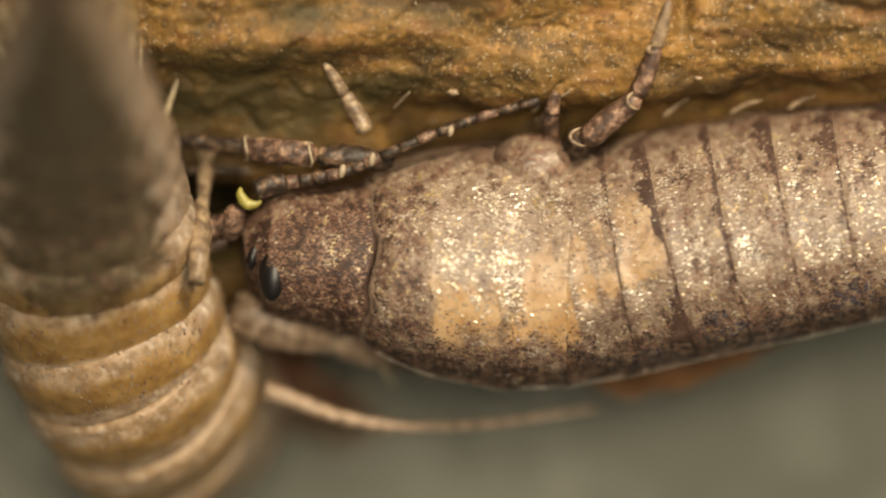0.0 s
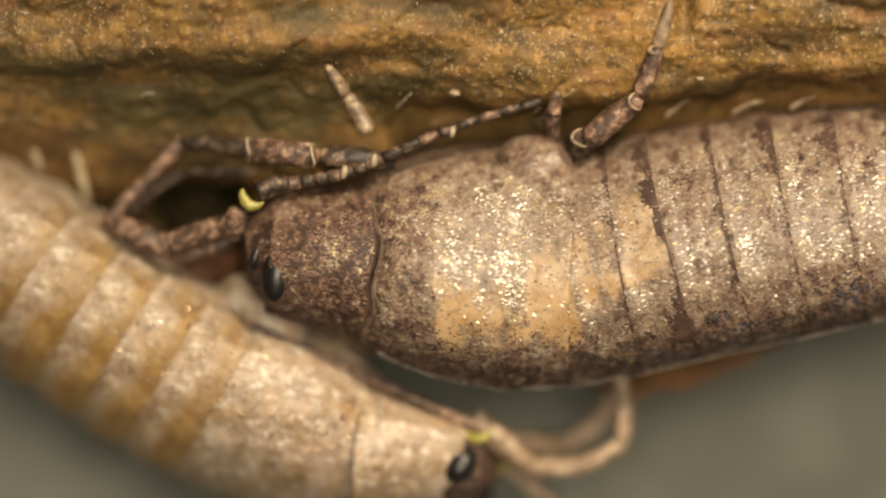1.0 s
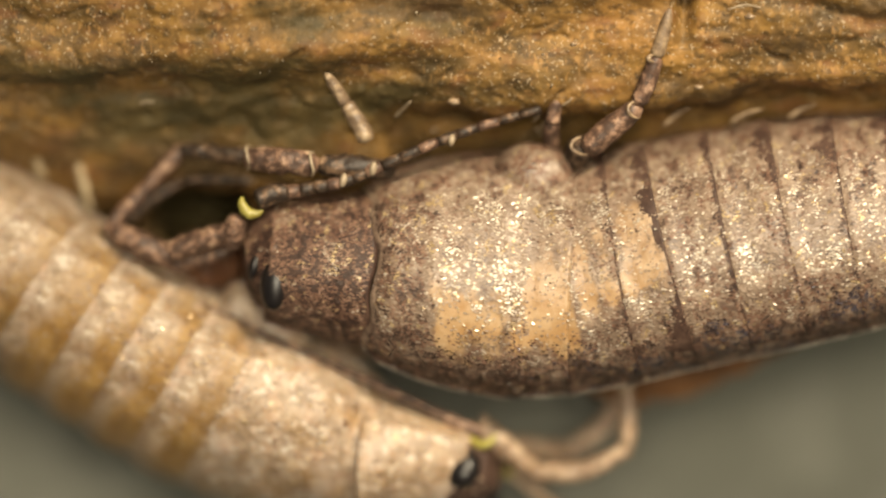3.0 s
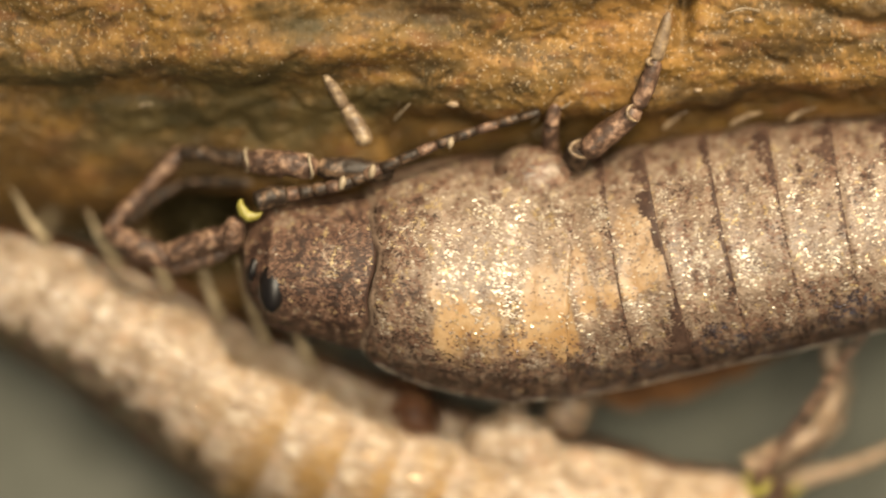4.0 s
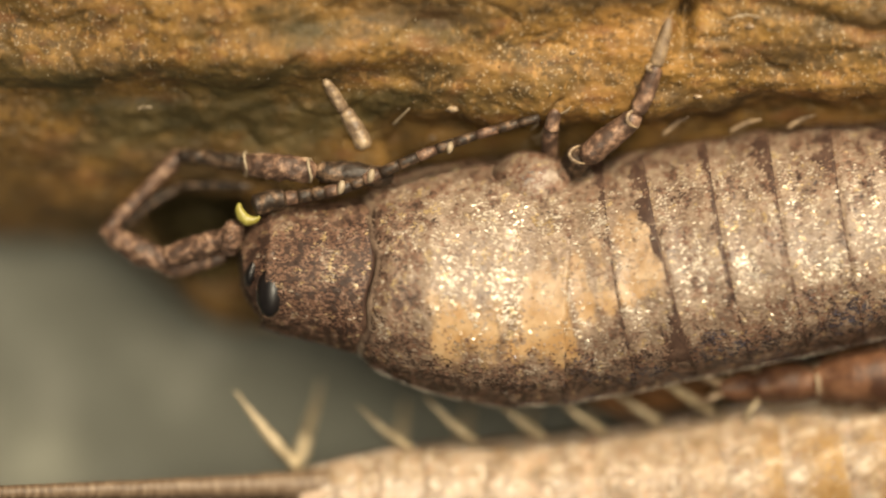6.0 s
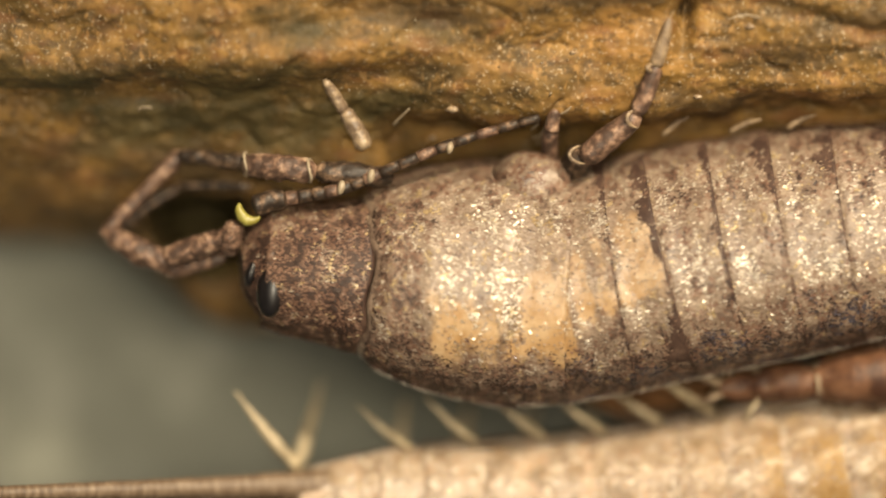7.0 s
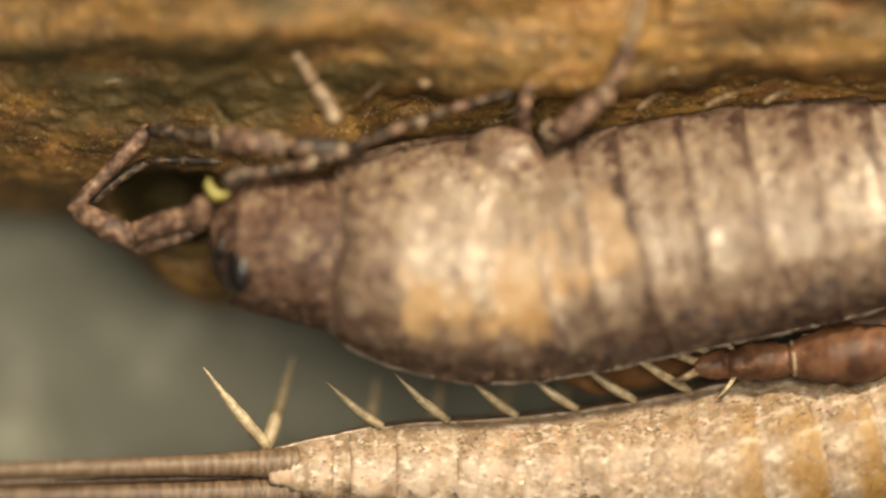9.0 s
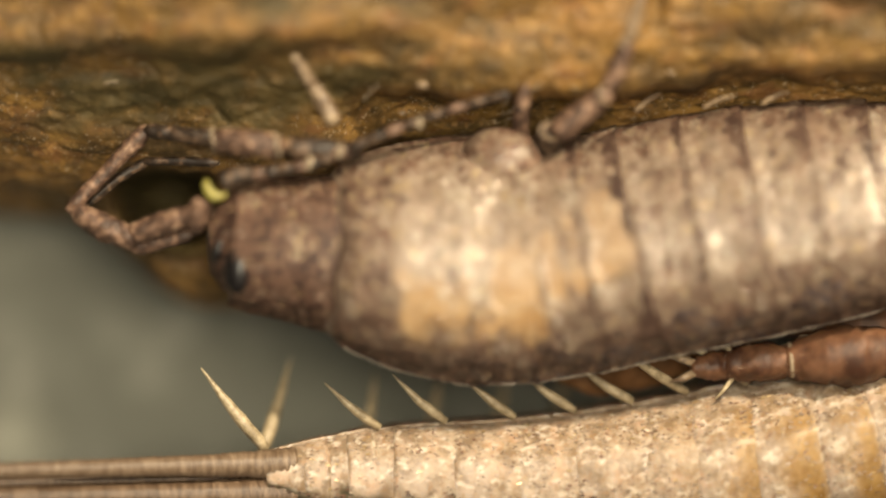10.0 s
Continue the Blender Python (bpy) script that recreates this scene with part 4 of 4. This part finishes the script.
# ---------------------------------------------------------------- what moves
# belly line of the walking bristletail: plan x, y and the height of its upper flank; from the head, or (tail) from the tail end
LINES = {
    "A": (None, 92, 0.0, [(415, 670, -570), (392, 730, -510), (355, 775, -410), (322, 790, -295), (286, 766, -160), (238, 705, -50), (192, 612, 15), (154, 480, 75), (142, 360, 165), (140, 250, 300), (142, 140, 490), (146, 40, 730), (150, -60, 1000), (150, -170, 1320), (150, -330, 1850)]),
    "M": (None, 30, 0.74, [(640, 980, -100), (580, 950, -40), (480, 890, 20), (330, 795, 100), (180, 680, 160), (0, 540, 200), (-200, 420, 260), (-450, 300, 360), (-800, 180, 510), (-1000, 110, 610)]),
    "B": (None, 25, 0.74, [(900, 800, -127), (840, 775, -107), (780, 745, -97), (600, 655, -87), (430, 563, -87), (180, 408, -97), (0, 298, -107), (-250, 170, -117), (-600, 40, -117), (-900, -50, -117)]),
    "C": (1740, 0, 0.74, [(-240, 350, -155), (0, 398, -155), (170, 443, -155), (352, 522, -155), (533, 618, -155), (776, 718, -155), (1000, 785, -155), (1250, 832, -165), (1500, 865, -185)]),
    "D": (1740, 0, 0.74, [(60, 425, -150), (312, 487, -150), (615, 620, -150), (857, 728, -150), (1100, 782, -160), (1400, 800, -170), (1700, 790, -180), (2000, 780, -190)]),
    "E": (1740, 4, 0.74, [(170, 500, -145), (330, 535, -145), (624, 668, -145), (957, 787, -145), (1300, 800, -155), (1566, 773, -165), (1900, 720, -175)]),
    "F": (1740, 8, 0.74, [(395, 640, -140), (515, 640, -140), (909, 735, -140), (1212, 757, -140), (1566, 727, -150), (1900, 680, -160), (2200, 650, -170)]),
    "G": (1740, 10, 0.74, [(515, 716, -140), (800, 738, -140), (1000, 748, -140), (1200, 745, -140), (1400, 725, -140), (1568, 695, -140), (1900, 620, -150), (2200, 590, -160)]),
    "H": (1740, 10, 0.74, [(530, 808, -145), (711, 772, -145), (955, 764, -145), (1166, 740, -145), (1269, 719, -140), (1420, 697, -140), (1620, 650, -140), (1900, 590, -150), (2250, 560, -160)]),
    "I": (1740, 10, 0.74, [(528, 833, -145), (711, 787, -145), (955, 771, -145), (1166, 745, -145), (1269, 723, -140), (1420, 700, -140), (1620, 652, -140), (1900, 590, -150), (2250, 560, -160)]),
}
# seconds, from line, to line, share
STEPS = ((0.0, "A", "A", 0), (0.5, "A", "A", 0), (0.6, "A", "M", 0.15), (0.7, "A", "M", 0.8), (0.8, "M", "B", 0.7), (0.9, "M", "B", 0.93), (1.1, "B", "B", 0), (2.7, "B", "B", 0),
         (3.5, "B", "C", 0.12), (3.8, "B", "C", 0.55), (3.9, "B", "C", 0.8), (4.0, "C", "C", 0), (4.1, "C", "D", 0.35), (4.2, "D", "D", 0), (4.3, "E", "E", 0), (4.4, "F", "F", 0), (4.5, "G", "G", 0),
         (4.6, "G", "H", 0.65), (4.7, "G", "H", 0.9), (5.0, "H", "H", 0), (5.4, "I", "I", 0), (10.0, "I", "I", 0))
# ways of the limbs (plan east, south, up) while on each line
LIMB_WAYS = {
    "antenna0": {"A": (0.9, -0.25, -0.1), "B": (-0.9, -0.42, 0.02), "C": (0.5, -0.7, 0.2), "H": (0.9, -0.4, 0)},
    "antenna1": {"A": (1, 0.075, -0.1), "B": (0.9, 0.4, -0.2), "C": (0.8, -0.5, 0), "H": (1, 0.1, -0.2)},
    "palp0": {"A": (0.9, 0.1, -0.1), "B": (0.75, 0.65, -0.12), "C": (0.8, -0.4, 0), "H": (0.9, -0.2, 0)},
    "palp1": {"A": (0.7, -0.6, -0.2), "B": (0.95, 0.1, -0.2), "C": (0.8, -0.6, 0), "H": (0.9, -0.5, 0)},
    "leg0": {"A": (0.05, -1, -0.8), "B": (0.8, -0.35, -0.45), "C": (0.7, -0.8, -0.1), "H": (0.6, -0.7, -0.2)},
    "leg1": {"A": (1, 0.3, -0.2), "B": (0.75, 0.1, -0.6), "C": (0.25, -0.9, -0.25), "H": (0.2, -0.8, -0.3)},
    "leg2": {"A": (0.5, 0.35, -0.5), "B": (0.6, -0.1, -0.8), "C": (-0.6, 0.3, -0.7), "H": (-0.98, 0.08, 0.02)},
    "leg3": {"A": (0.5, 0.4, -0.6), "B": (0.5, -0.2, -0.8), "C": (-0.5, 0.1, -0.8), "H": (-0.98, -0.1, -0.06)},
}
# roots of the limbs: plate, forward, side, up
ROOTS = {"antenna0": (0, 60, 58, -30), "antenna1": (0, 60, -58, -30), "palp0": (0, 40, 45, -60), "palp1": (0, 40, -45, -60), "leg0": (3, 40, 110, -130), "leg1": (2, 120, 90, -140), "leg2": (4, 10, 140, -128), "leg3": (4, -10, 60, -140)}


# roots placed apart from those to fit the camera's view, on one line: plan x, y, up
VIEW_ROOTS = {("leg0", "A"): (352, 520, 50), ("leg1", "A"): (410, 572, -150), ("leg2", "A"): (420, 630, -380), ("antenna0", "A"): (430, 600, -300), ("antenna1", "A"): (465, 716, -170), ("palp0", "A"): (420, 560, -240), ("leg2", "H"): (1642, 655, -150), ("leg3", "A"): (400, 660, -430), ("leg3", "H"): (1690, 622, -270)}


def root_place(k, line, plates):
    kind = NEAR.get(line, "H")
    if (k, kind) in VIEW_ROOTS:
        return V(*VIEW_ROOTS[k, kind])
    i, x, y, z = ROOTS[k]
    return plates[i] @ (Vector((x, y, z)) * U)


NEAR = {"A": "A", "B": "B", "C": "C", "M": "B"}


def axis_places(line):
    """Places of the body's joints and the dorsal ways for one belly line."""
    tail, lean, share, pts = LINES[line]
    track = Track([V(*p) for p in pts], tail)
    out = {}
    for s in sorted({s for _, a, b in PLATES for s in (a, b)}):
        p = track.place(s)
        d = (track.place(s - 25) - track.place(s + 25)).normalized()
        flat = Vector((d.y, -d.x, 0))
        flat.normalize()
        dorsal = flat * math.cos(radians(lean)) + Vector((0, 0, 1)) * math.sin(radians(lean))
        dorsal = (dorsal - d * dorsal.dot(d)).normalized()
        p = p + flat * share * interp(s, HIGH_SIDE) * U - Vector((0, 0, 1)) * 0.85 * interp(s, BROAD) * U
        out[s] = (p, dorsal)
    return out


def motions():
    lines = {k: axis_places(k) for k in LINES}
    body_rows, part_rows, limb_rows = [], {ob: [] for ob, _, _ in WALKER_PLATES}, {k: [] for k in WALKER_EXTRAS}
    for t, a, b, f in STEPS:
        A, B = lines[a], lines[b]
        poses = []
        for ob, s0, s1 in WALKER_PLATES:
            front, rear = A[s0][0].lerp(B[s0][0], f), A[s1][0].lerp(B[s1][0], f)
            dorsal = A[s1][1].lerp(B[s1][1], f)
            poses.append(frame_of(rear, front - rear, dorsal))
        body = poses[2].copy()
        inverse = body.inverted()
        body_rows.append((t, body))
        for (ob, _, _), m in zip(WALKER_PLATES, poses):
            part_rows[ob].append((t, inverse @ m))
        for k, ways in LIMB_WAYS.items():
            w = Vector(ways[NEAR.get(a, "H")]).lerp(Vector(ways[NEAR.get(b, "H")]), f)
            w = Vector((w.x, -w.y, w.z))
            root = root_place(k, a, poses).lerp(root_place(k, b, poses), f)
            limb_rows[k].append((t, inverse @ frame_of(root, w, Vector((0, 0, 1)))))
    walk(WALKER, body_rows)
    for ob, rows in part_rows.items():
        walk(ob, rows)
    for k, rows in limb_rows.items():
        walk(WALKER_EXTRAS[k], rows)


motions()
